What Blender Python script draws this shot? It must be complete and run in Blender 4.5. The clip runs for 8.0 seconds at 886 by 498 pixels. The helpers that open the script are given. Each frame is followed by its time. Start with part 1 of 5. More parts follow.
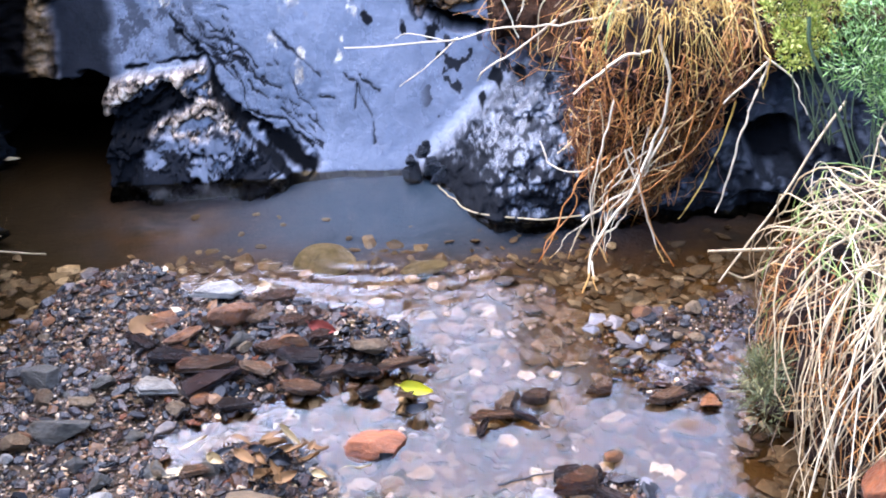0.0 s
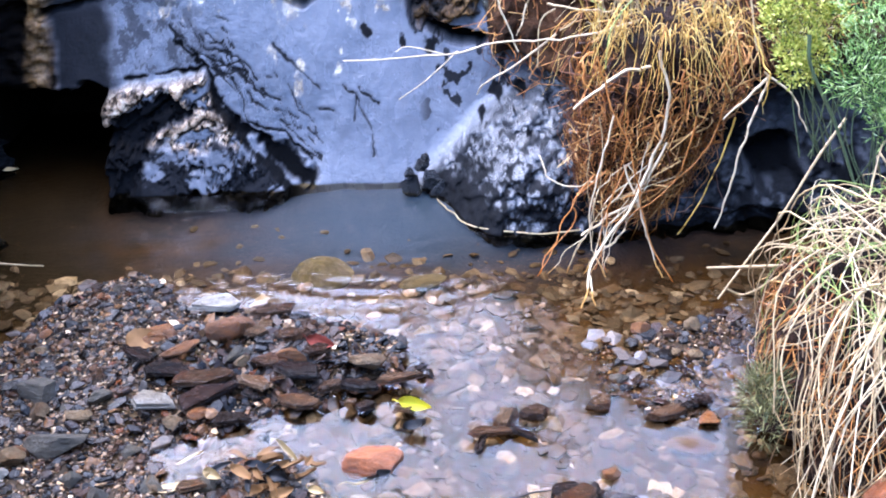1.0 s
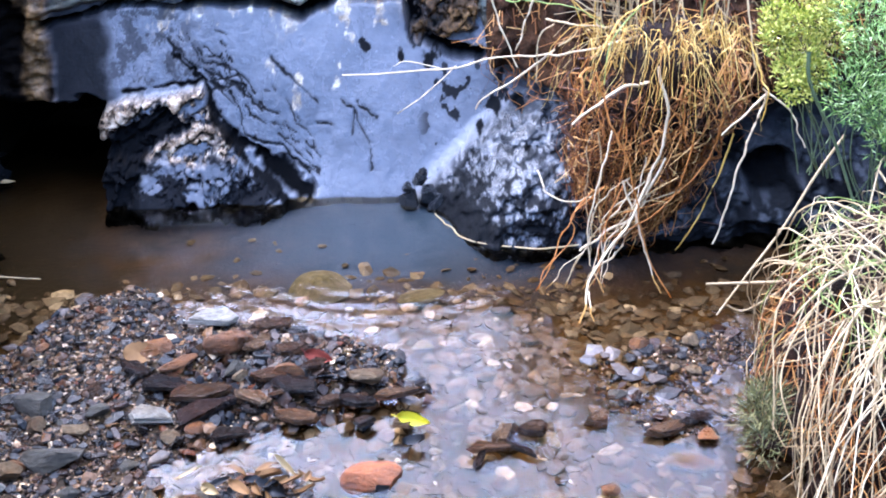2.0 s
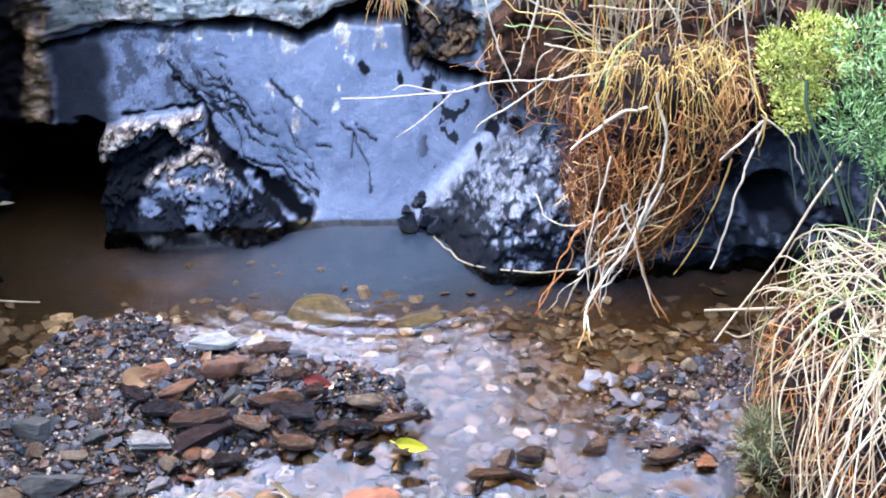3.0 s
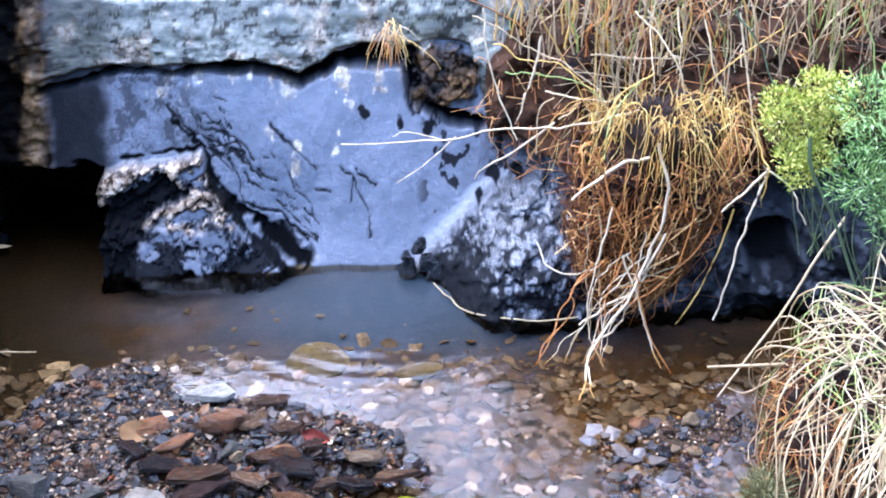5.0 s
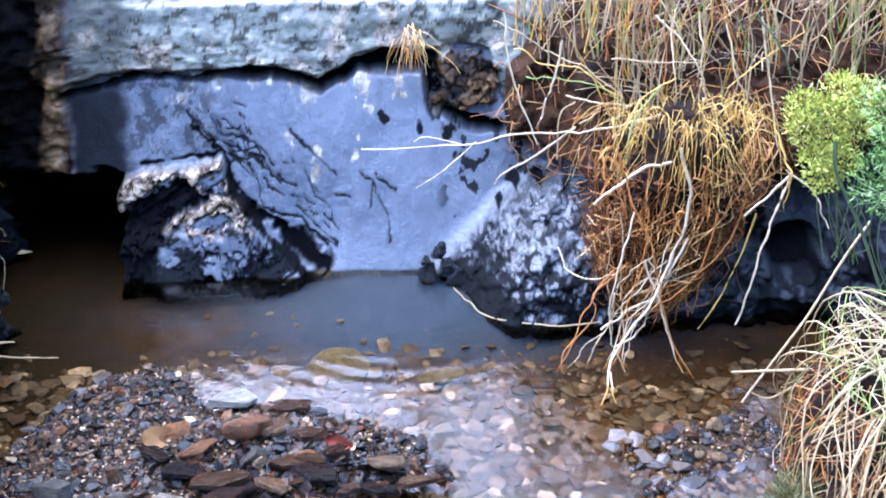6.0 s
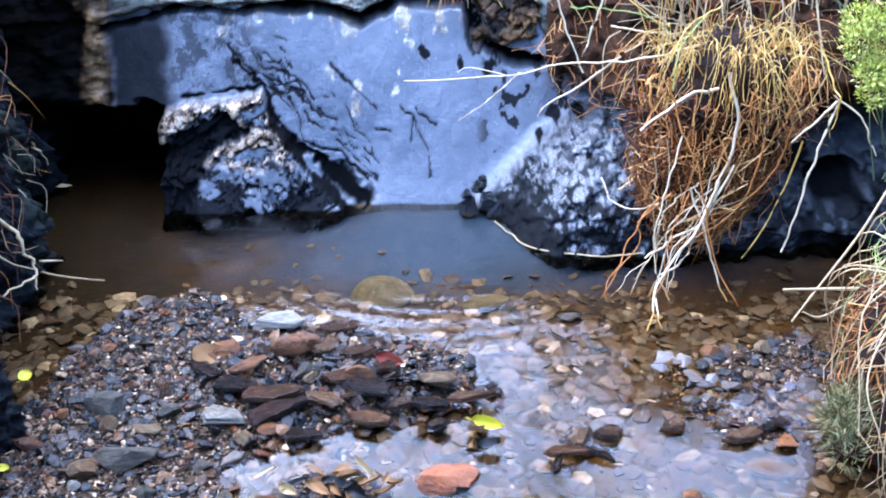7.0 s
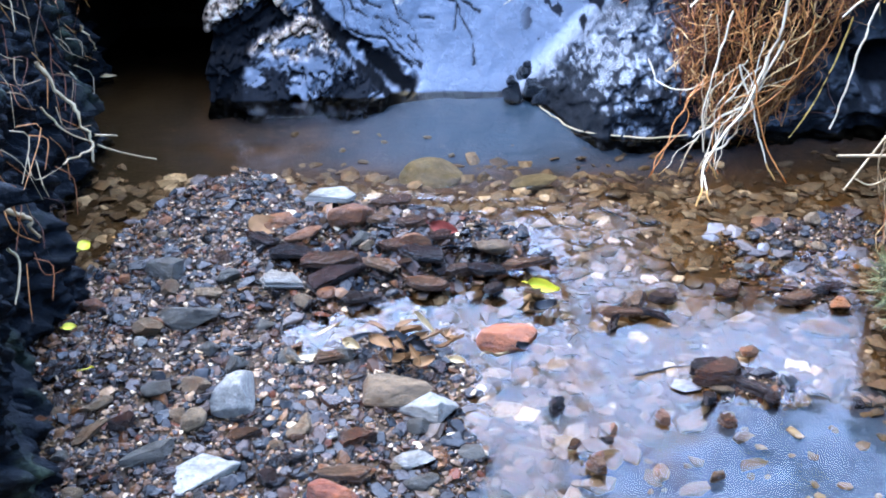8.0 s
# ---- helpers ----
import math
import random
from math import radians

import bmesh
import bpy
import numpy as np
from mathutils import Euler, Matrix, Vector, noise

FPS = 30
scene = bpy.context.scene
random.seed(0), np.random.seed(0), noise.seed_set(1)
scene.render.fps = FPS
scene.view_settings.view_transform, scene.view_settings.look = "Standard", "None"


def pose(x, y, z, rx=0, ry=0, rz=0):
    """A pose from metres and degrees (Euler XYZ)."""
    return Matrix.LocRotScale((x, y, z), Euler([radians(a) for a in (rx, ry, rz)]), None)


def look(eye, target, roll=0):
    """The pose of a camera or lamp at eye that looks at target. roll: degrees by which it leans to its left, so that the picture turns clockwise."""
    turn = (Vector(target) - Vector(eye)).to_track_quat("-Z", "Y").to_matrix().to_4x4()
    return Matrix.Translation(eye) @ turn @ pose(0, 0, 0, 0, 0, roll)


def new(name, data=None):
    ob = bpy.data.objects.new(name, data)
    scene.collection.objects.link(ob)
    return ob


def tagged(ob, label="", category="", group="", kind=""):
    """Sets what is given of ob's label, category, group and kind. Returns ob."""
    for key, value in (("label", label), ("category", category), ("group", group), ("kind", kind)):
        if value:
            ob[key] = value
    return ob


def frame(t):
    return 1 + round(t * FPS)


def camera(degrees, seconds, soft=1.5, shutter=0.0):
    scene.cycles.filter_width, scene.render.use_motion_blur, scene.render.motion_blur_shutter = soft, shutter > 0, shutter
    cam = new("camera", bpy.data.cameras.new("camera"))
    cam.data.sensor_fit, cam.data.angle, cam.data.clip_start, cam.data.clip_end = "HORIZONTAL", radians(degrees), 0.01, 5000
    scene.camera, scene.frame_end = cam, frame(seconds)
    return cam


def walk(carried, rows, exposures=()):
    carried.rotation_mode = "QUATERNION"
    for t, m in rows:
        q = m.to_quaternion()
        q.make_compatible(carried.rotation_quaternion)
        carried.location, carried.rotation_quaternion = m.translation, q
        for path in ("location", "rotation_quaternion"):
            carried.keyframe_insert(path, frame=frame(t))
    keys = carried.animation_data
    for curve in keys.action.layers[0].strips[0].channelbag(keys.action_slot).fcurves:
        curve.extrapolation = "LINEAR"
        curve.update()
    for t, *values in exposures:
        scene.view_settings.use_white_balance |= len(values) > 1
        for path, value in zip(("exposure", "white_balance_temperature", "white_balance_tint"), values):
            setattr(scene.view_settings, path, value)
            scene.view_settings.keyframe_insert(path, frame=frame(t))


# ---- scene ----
cam = camera(42.0, 8.0, soft=1.9)
PATH = [
    (0, (0.000, 0.000, 1.100), (-0.000, 1.698, 0.043), -1.64),
    (0.5, (0.001, 0.007, 1.105), (0.002, 1.708, 0.052), -1.44),
    (1, (-0.001, 0.009, 1.107), (0.003, 1.714, 0.062), -1.22),
    (1.5, (-0.008, 0.011, 1.107), (0.004, 1.721, 0.070), -0.96),
    (3, (-0.013, 0.019, 1.128), (0.009, 1.747, 0.121), -0.56),
    (3.5, (-0.015, 0.031, 1.142), (0.010, 1.762, 0.140), -0.48),
    (4, (-0.015, 0.040, 1.157), (0.012, 1.774, 0.162), -0.39),
    (4.5, (-0.015, 0.052, 1.169), (0.014, 1.791, 0.181), -0.33),
    (6, (-0.035, 0.064, 1.172), (-0.027, 1.810, 0.196), -0.75),
    (6.5, (-0.058, 0.043, 1.145), (-0.063, 1.781, 0.155), -1.12),
    (7, (-0.110, 0.007, 1.075), (-0.108, 1.745, 0.085), -0.44),
    (7.5, (-0.147, -0.022, 1.025), (-0.154, 1.694, -0.002), -0.61),
    (8, (-0.178, -0.068, 0.980), (-0.196, 1.623, -0.089), -0.88),
]
LIGHT = [(0.0, 3.58, 5400, 17), (3.0, 3.58, 5200, 14), (6.0, 3.56, 5060, 13), (7.0, 3.58, 4880, 11), (8.0, 3.68, 4780, 8)]
walk(cam, [(t, look(eye, target, roll)) for t, eye, target, roll in PATH], LIGHT)

# ---- world and sun ----
SUN_DIR = Vector((-0.40, 0.48, 0.78)).normalized()
world = bpy.data.worlds.new("sky")
scene.world = world
world.use_nodes = True
wn = world.node_tree.nodes
sky = wn.new("ShaderNodeTexSky")
sky.sky_type, sky.sun_disc = "NISHITA", False
sky.sun_elevation = math.asin(SUN_DIR.z)
sky.sun_rotation = math.atan2(SUN_DIR.x, SUN_DIR.y)
sky.air_density, sky.dust_density = 1.0, 1.6
wn["Background"].inputs[1].default_value = 0.15
world.node_tree.links.new(sky.outputs[0], wn["Background"].inputs[0])
sun = new("sun", bpy.data.lights.new("sun", "SUN"))
sun.data.energy, sun.data.angle, sun.data.color = 1.48, radians(112.0), (0.86, 0.885, 1.0)
sun.matrix_world = look(SUN_DIR * 20, (0, 0, 0))

# ---- numeric tools ----


def vnoise(p, seed=0):
    """Smooth value noise in -1..1 at the rows of p."""
    p = np.asarray(p, float)
    i = np.floor(p).astype(np.int64)
    f = p - i
    f = f * f * (3 - 2 * f)
    out = np.zeros(len(p))
    for dx in (0, 1):
        for dy in (0, 1):
            for dz in (0, 1):
                h = (i[:, 0] + dx) * 374761393 + (i[:, 1] + dy) * 668265263 + (i[:, 2] + dz) * 2147483647 + seed * 974711
                h = (h ^ (h >> 13)) * 1274126177
                h = ((h ^ (h >> 16)) & 0xFFFF) / 32767.5 - 1
                w = (f[:, 0] if dx else 1 - f[:, 0]) * (f[:, 1] if dy else 1 - f[:, 1]) * (f[:, 2] if dz else 1 - f[:, 2])
                out += w * h
    return out


def fbm(p, scale, octaves=4, gain=0.5, seed=0):
    p, out, a = np.asarray(p, float) / scale, 0, 1.0
    for k in range(octaves):
        out = out + a * vnoise(p * 2.03**k + 17.3 * k, seed + k)
        a *= gain
    return out


def smooth(a, b, x):
    t = np.clip((x - a) / (b - a), 0, 1)
    return t * t * (3 - 2 * t)


def smin(a, b, k):
    h = np.clip(0.5 + 0.5 * (b - a) / k, 0, 1)
    return b * (1 - h) + a * h - k * h * (1 - h)


def near_line(x, z, pts):
    """Distance of (x, z) from a polyline."""
    best = np.full(np.shape(x), 9.0)
    for (ax, az), (bx, bz) in zip(pts[:-1], pts[1:]):
        vx, vz = bx - ax, bz - az
        t = np.clip(((x - ax) * vx + (z - az) * vz) / (vx * vx + vz * vz), 0, 1)
        best = np.minimum(best, np.hypot(x - ax - t * vx, z - az - t * vz))
    return best


def cells(u, v, seed):
    """Cell pattern: a random value for each cell, and how far a place is from the nearest joint."""
    tab = np.random.default_rng(seed).uniform(0, 1, (64, 64, 3))
    iu, iv = np.floor(u).astype(int), np.floor(v).astype(int)
    f1, f2, val = np.full(np.shape(u), 9.0), np.full(np.shape(u), 9.0), np.zeros(np.shape(u))
    for a in (-1, 0, 1):
        for b in (-1, 0, 1):
            t = tab[(iu + a) % 64, (iv + b) % 64]
            d = np.hypot(iu + a + t[..., 0] - u, iv + b + t[..., 1] - v)
            near = d < f1
            f2 = np.where(near, f1, np.minimum(f2, d))
            val = np.where(near, t[..., 2], val)
            f1 = np.where(near, d, f1)
    return val, f2 - f1


def np_mesh(name, verts, faces, mats=(), flat=False, attrs=()):
    me = bpy.data.meshes.new(name)
    verts, faces = np.asarray(verts, np.float32), np.asarray(faces, np.int32)
    k = faces.shape[1]
    me.vertices.add(len(verts))
    me.vertices.foreach_set("co", verts.ravel())
    me.loops.add(faces.size)
    me.loops.foreach_set("vertex_index", faces.ravel())
    me.polygons.add(len(faces))
    me.polygons.foreach_set("loop_start", np.arange(0, faces.size, k, dtype=np.int32))
    me.polygons.foreach_set("use_smooth", np.full(len(faces), not flat))
    for m in mats:
        me.materials.append(m)
    for key, values in attrs:
        me.attributes.new(key, "FLOAT", "POINT").data.foreach_set("value", np.asarray(values, np.float32))
    me.update(calc_edges=True)
    me.validate()
    return me


def grid_faces(nu, nv):
    a = np.arange(nu * nv).reshape(nv, nu)
    return np.stack([a[:-1, :-1], a[:-1, 1:], a[1:, 1:], a[1:, :-1]], -1).reshape(-1, 4)


def part(name, mesh, parent=None, label="", m=None):
    ob = new(name, mesh)
    if m is not None:
        ob.matrix_basis = m
    if parent is not None:
        ob.parent = parent
    return tagged(ob, label)


def thing(name, label, category, mesh=None, group="", kind="", m=None):
    ob = new(name, mesh)
    if m is not None:
        ob.matrix_basis = m
    return tagged(ob, label, category, group, kind)


# ---- materials ----
def mat(name):
    m = bpy.data.materials.new(name)
    m.use_nodes = True
    return m, m.node_tree.nodes, m.node_tree.links, m.node_tree.nodes["Principled BSDF"]


def n_noise(nodes, links, scale, detail=5.0, rough=0.6, coord=None, stretch=None):
    n = nodes.new("ShaderNodeTexNoise")
    n.inputs["Scale"].default_value, n.inputs["Detail"].default_value, n.inputs["Roughness"].default_value = scale, detail, rough
    tc = nodes.new("ShaderNodeTexCoord")
    if stretch:
        mp = nodes.new("ShaderNodeMapping")
        mp.inputs["Scale"].default_value = stretch
        links.new(tc.outputs["Object"], mp.inputs[0])
        links.new(mp.outputs[0], n.inputs["Vector"])
    else:
        links.new(tc.outputs["Object"], n.inputs["Vector"])
    return n.outputs["Fac"]


def n_ramp(nodes, links, fac, stops, mode="LINEAR"):
    r = nodes.new("ShaderNodeValToRGB")
    r.color_ramp.interpolation = mode
    e = r.color_ramp.elements
    while len(e) < len(stops):
        e.new(0.5)
    for el, (p, c) in zip(e, stops):
        el.position, el.color = p, (*c, 1)
    links.new(fac, r.inputs[0])
    return r.outputs[0]


def n_mix(nodes, links, fac, a, b, blend="MIX"):
    m = nodes.new("ShaderNodeMix")
    m.data_type, m.blend_type = "RGBA", blend
    for sock, v in ((m.inputs[0], fac), (m.inputs[6], a), (m.inputs[7], b)):
        if hasattr(v, "is_linked"):
            links.new(v, sock)
        else:
            sock.default_value = v if isinstance(v, float) else (*v, 1)
    return m.outputs[2]


def n_attr(nodes, name):
    a = nodes.new("ShaderNodeAttribute")
    a.attribute_name = name
    return a.outputs["Fac"]


def n_bump(nodes, links, height, strength, dist, into):
    b = nodes.new("ShaderNodeBump")
    b.inputs["Strength"].default_value, b.inputs["Distance"].default_value = strength, dist
    links.new(height, b.inputs["Height"])
    links.new(b.outputs[0], into.inputs["Normal"])
    return b


def stone_material(name, stops, rough=0.3, island=True, grain=90.0, spec=0.3, vein=(0.9, 0.75, 0.55)):
    """Wet stone: a colour for each piece, mottled at two scales, with a stained patch and a pitted skin."""
    m, no, li, bs = mat(name)
    k = 1.0 if island else 0.1
    if island:
        src = no.new("ShaderNodeNewGeometry").outputs["Random Per Island"]
    else:
        src = no.new("ShaderNodeObjectInfo").outputs["Random"]
    base = n_ramp(no, li, src, stops, "CONSTANT" if island else "LINEAR")
    shift = no.new("ShaderNodeMath")
    shift.operation = "MULTIPLY"
    shift.inputs[1].default_value = 40.0
    li.new(src, shift.inputs[0])

    def grainy(scale, detail, r):
        f = n_noise(no, li, scale, detail, r)
        f.node.noise_dimensions = "4D"
        li.new(shift.outputs[0], f.node.inputs["W"])
        return f
    g, g2, g3 = grainy(grain * k, 7, 0.7), grainy(26 * k, 5, 0.65), grainy(12 * k, 4, 0.6)
    base = n_mix(no, li, n_ramp(no, li, g3, [(0.5, (0, 0, 0)), (0.62, (0.8, 0.8, 0.8))]), base, n_mix(no, li, 1.0, base, vein, "MULTIPLY"))
    base = n_mix(no, li, 0.85, base, n_ramp(no, li, g, [(0.3, (0.35, 0.34, 0.33)), (0.52, (0.95, 0.93, 0.9)), (0.7, (1.6, 1.55, 1.5))]), "MULTIPLY")
    base = n_mix(no, li, 0.6, base, n_ramp(no, li, g2, [(0.35, (0.45, 0.42, 0.38)), (0.65, (1.3, 1.3, 1.3))]), "MULTIPLY")
    li.new(base, bs.inputs["Base Color"])
    li.new(n_ramp(no, li, g2, [(0.3, (rough * 0.5,) * 3), (0.7, (rough * 1.6,) * 3)]), bs.inputs["Roughness"])
    bs.inputs["Specular IOR Level"].default_value = spec
    n_bump(no, li, g, 0.7, 0.003 if island else 0.02, bs)
    return m


GRAVEL_STOPS = [(0.0, (0.0012, 0.0006, 0.0003)), (0.20, (0.0070, 0.0031, 0.0012)), (0.36, (0.0380, 0.0165, 0.0064)), (0.48, (0.0020, 0.0011, 0.0006)), (0.57, (0.0780, 0.0360, 0.0140)),
                (0.67, (0.0130, 0.0064, 0.0030)), (0.75, (0.1300, 0.0660, 0.0280)), (0.83, (0.0700, 0.0200, 0.0060)), (0.88, (0.1050, 0.0620, 0.0320)), (0.925, (0.2400, 0.1480, 0.0780)), (0.972, (0.4600, 0.3300, 0.2000))]
M_GRAVEL = stone_material("wet_gravel", GRAVEL_STOPS, 0.2, True, 90.0, 0.12)
M_GRIT = stone_material("tan_grit", [(0.0, (0.0100, 0.0056, 0.0030)), (0.25, (0.0700, 0.0380, 0.0185)), (0.5, (0.1350, 0.0800, 0.0420)), (0.68, (0.0280, 0.0150, 0.0075)), (0.84, (0.2300, 0.1550, 0.0920)), (0.95, (0.4200, 0.3100, 0.2000))], 0.25, True, 120.0, 0.15)
M_CHIPS = stone_material("slate_chips", [(0.0, (0.0048, 0.0027, 0.0015)), (0.3, (0.0136, 0.0060, 0.0027)), (0.55, (0.0262, 0.0113, 0.0044)), (0.75, (0.0084, 0.0055, 0.0041)), (0.88, (0.0340, 0.0141, 0.0058)), (0.96, (0.0628, 0.0398, 0.0235))], 0.25, True, 90.0, 0.2)
M_SLATE = stone_material("dark_slate", [(0.0, (0.0075, 0.0044, 0.0026)), (0.35, (0.0169, 0.0088, 0.0045)), (0.6, (0.0339, 0.0169, 0.0075)), (0.8, (0.0611, 0.0271, 0.0095)), (1.0, (0.0882, 0.0516, 0.0258))], 0.24, False, 90.0, 0.2, (1.3, 0.8, 0.45))
M_BLUESTONE = stone_material("blue_grey_stone", [(0.0, (0.0460, 0.0380, 0.0270)), (1.0, (0.0880, 0.0740, 0.0540))], 0.4, False, 90.0, 0.2)
M_TANSTONE = stone_material("tan_stone", [(0.0, (0.0900, 0.0560, 0.0270)), (1.0, (0.1600, 0.1050, 0.0540))], 0.4, False, 90.0, 0.15, vein=(0.8, 0.6, 0.4))
M_PALESTONE = stone_material("pale_stone", [(0.0, (0.2100, 0.1800, 0.1400)), (1.0, (0.2900, 0.2500, 0.1950))], 0.4, False, vein=(0.75, 0.66, 0.55))
M_BLACKSTONE = stone_material("black_algae_stone", [(0.0, (0.005, 0.005, 0.006)), (1.0, (0.009, 0.009, 0.011))], 0.25, False)
M_MOSSSTONE = stone_material("yellow_mossy_stone", [(0.0, (0.1100, 0.1020, 0.0800)), (1.0, (0.1500, 0.1400, 0.1150))], 0.7, False, vein=(0.6, 0.6, 0.35))
M_RUSTSTONE = stone_material("rust_brown_stone", [(0.0, (0.0800, 0.0300, 0.0090)), (1.0, (0.1800, 0.0720, 0.0200))], 0.35, False, vein=(1.5, 1.3, 1.0))
M_SUBMERGED = stone_material("silted_pebbles", [(0.0, (0.0390, 0.0247, 0.0156)), (0.25, (0.0650, 0.0455, 0.0338)), (0.45, (0.0910, 0.0728, 0.0650)), (0.6, (0.0299, 0.0208, 0.0169)), (0.75, (0.1235, 0.1040, 0.0988)), (0.87, (0.0624, 0.0520, 0.0559)), (0.96, (0.2860, 0.2535, 0.2405))], 0.5)
M_ORANGESTONE = stone_material("orange_stone", [(0.0, (0.20, 0.060, 0.016)), (1.0, (0.27, 0.085, 0.024))], 0.4, False, 60.0, 0.3, (0.55, 0.42, 0.4))


def ground_material():
    m, no, li, bs = mat("stream_bed_silt")
    a, b = n_noise(no, li, 9, 6), n_noise(no, li, 120, 4)
    base = n_ramp(no, li, a, [(0.3, (0.008, 0.0040, 0.0007)), (0.55, (0.030, 0.0142, 0.0020)), (0.75, (0.068, 0.0357, 0.0053))])
    base = n_mix(no, li, 0.7, base, n_ramp(no, li, b, [(0.3, (0.5, 0.5, 0.5)), (0.7, (1.3, 1.3, 1.3))]), "MULTIPLY")
    turf = n_ramp(no, li, n_noise(no, li, 2.2, 8, 0.7), [(0.35, (0.014, 0.016, 0.005)), (0.5, (0.036, 0.030, 0.011)), (0.68, (0.070, 0.052, 0.022))])
    base = n_mix(no, li, n_attr(no, "pool_shade"), base, (0.0050, 0.0027, 0.0007))
    base = n_mix(no, li, n_attr(no, "turf"), base, turf)
    base = n_mix(no, li, n_attr(no, "mirror_tint"), base, (0.017, 0.041, 0.122))
    li.new(base, bs.inputs["Base Color"])
    bs.inputs["Roughness"].default_value = 0.7
    bs.inputs["Specular IOR Level"].default_value = 0.15
    n_bump(no, li, b, 0.6, 0.006, bs)
    return m


def rock_material():
    """Wet blue-grey bedrock; 'dark' holds cracks, black algae, painted shade and the darkened top, 'rub' broken pale
    brown stone, 'grey' the duller upper bed, 'crust' pale lichen.
    """
    m, no, li, bs = mat("wet_blue_grey_rock")
    a, b, c = n_noise(no, li, 5, 6, 0.6), n_noise(no, li, 38, 9, 0.72), n_noise(no, li, 16, 5, 0.6, stretch=(1, 1, 0.35))
    lay = n_noise(no, li, 30, 7, 0.75, stretch=(0.45, 1, 1.5))
    base = n_ramp(no, li, a, [(0.3, (0.056, 0.056, 0.063)), (0.55, (0.098, 0.094, 0.102)), (0.75, (0.126, 0.119, 0.122))])
    run = n_noise(no, li, 11, 6, 0.65, stretch=(1, 1, 0.18))
    base = n_mix(no, li, 0.32, base, n_ramp(no, li, run, [(0.35, (0.55, 0.56, 0.6)), (0.6, (1.2, 1.18, 1.15))]), "MULTIPLY")
    dull = n_ramp(no, li, lay, [(0.28, (0.030, 0.027, 0.016)), (0.43, (0.085, 0.076, 0.045)), (0.57, (0.140, 0.126, 0.076)), (0.72, (0.290, 0.255, 0.160))])
    boss = n_ramp(no, li, n_noise(no, li, 34, 9, 0.8, stretch=(1, 1, 1.8)), [(0.36, (0.004, 0.004, 0.005)), (0.48, (0.026, 0.026, 0.029)), (0.60, (0.056, 0.055, 0.059)), (0.74, (0.150, 0.145, 0.145))])
    base = n_mix(no, li, n_attr(no, "dome"), base, boss)
    base = n_mix(no, li, n_attr(no, "grey"), base, dull)
    rub = n_ramp(no, li, b, [(0.36, (0.0092, 0.0070, 0.0049)), (0.45, (0.1400, 0.0850, 0.0450)), (0.54, (0.3600, 0.2400, 0.1400)), (0.64, (0.6200, 0.4900, 0.3500))])
    earthy = n_ramp(no, li, n_noise(no, li, 12, 7, 0.68, stretch=(1, 1, 0.5)), [(0.36, (0.008, 0.006, 0.004)), (0.48, (0.050, 0.025, 0.008)), (0.62, (0.170, 0.088, 0.026)), (0.75, (0.280, 0.175, 0.066))])
    base = n_mix(no, li, n_attr(no, "brown"), base, earthy)
    base = n_mix(no, li, n_attr(no, "rub"), base, rub)
    base = n_mix(no, li, n_attr(no, "crust"), base, n_ramp(no, li, b, [(0.38, (0.140, 0.090, 0.045)), (0.5, (0.340, 0.250, 0.150)), (0.62, (0.600, 0.490, 0.340))]))
    base = n_mix(no, li, 0.45, base, n_ramp(no, li, b, [(0.3, (0.5, 0.5, 0.53)), (0.7, (1.25, 1.25, 1.25))]), "MULTIPLY")
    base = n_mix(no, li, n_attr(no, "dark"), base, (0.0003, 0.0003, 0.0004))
    li.new(base, bs.inputs["Base Color"])
    li.new(n_mix(no, li, n_attr(no, "dark"), n_ramp(no, li, c, [(0.3, (0.12,) * 3), (0.7, (0.38,) * 3)]), (0.8, 0.8, 0.8)), bs.inputs["Roughness"])
    wet = n_mix(no, li, n_attr(no, "brown"), n_mix(no, li, n_attr(no, "rub"), (0.5, 0.5, 0.5), (0.2, 0.2, 0.2)), (0.1, 0.1, 0.1))
    li.new(n_mix(no, li, n_attr(no, "dark"), wet, (0.03, 0.03, 0.03)), bs.inputs["Specular IOR Level"])
    n_bump(no, li, n_noise(no, li, 80, 6, 0.7), 0.6, 0.004, bs)
    return m


def soil_material(name, dark, light, rough=0.85):
    m, no, li, bs = mat(name)
    a, b = n_noise(no, li, 14, 6, 0.65), n_noise(no, li, 130, 5, 0.7)
    base = n_ramp(no, li, a, [(0.3, dark), (0.7, light)])
    base = n_mix(no, li, 0.8, base, n_ramp(no, li, b, [(0.3, (0.35, 0.35, 0.35)), (0.7, (1.5, 1.45, 1.4))]), "MULTIPLY")
    li.new(base, bs.inputs["Base Color"])
    bs.inputs["Roughness"].default_value = rough
    bs.inputs["Specular IOR Level"].default_value = 0.12 if rough > 0.7 else 0.35
    n_bump(no, li, b, 0.8, 0.008, bs)
    return m


def straw_material(name, stops, rough=0.5):
    m, no, li, bs = mat(name)
    src = no.new("ShaderNodeNewGeometry").outputs["Random Per Island"]
    base = n_ramp(no, li, src, stops)
    g = n_noise(no, li, 45, 4, 0.6)
    base = n_mix(no, li, 0.6, base, n_ramp(no, li, g, [(0.3, (0.6, 0.55, 0.45)), (0.65, (1.15, 1.15, 1.15))]), "MULTIPLY")
    li.new(base, bs.inputs["Base Color"])
    bs.inputs["Roughness"].default_value = rough
    bs.inputs["Specular IOR Level"].default_value = 0.25
    return m


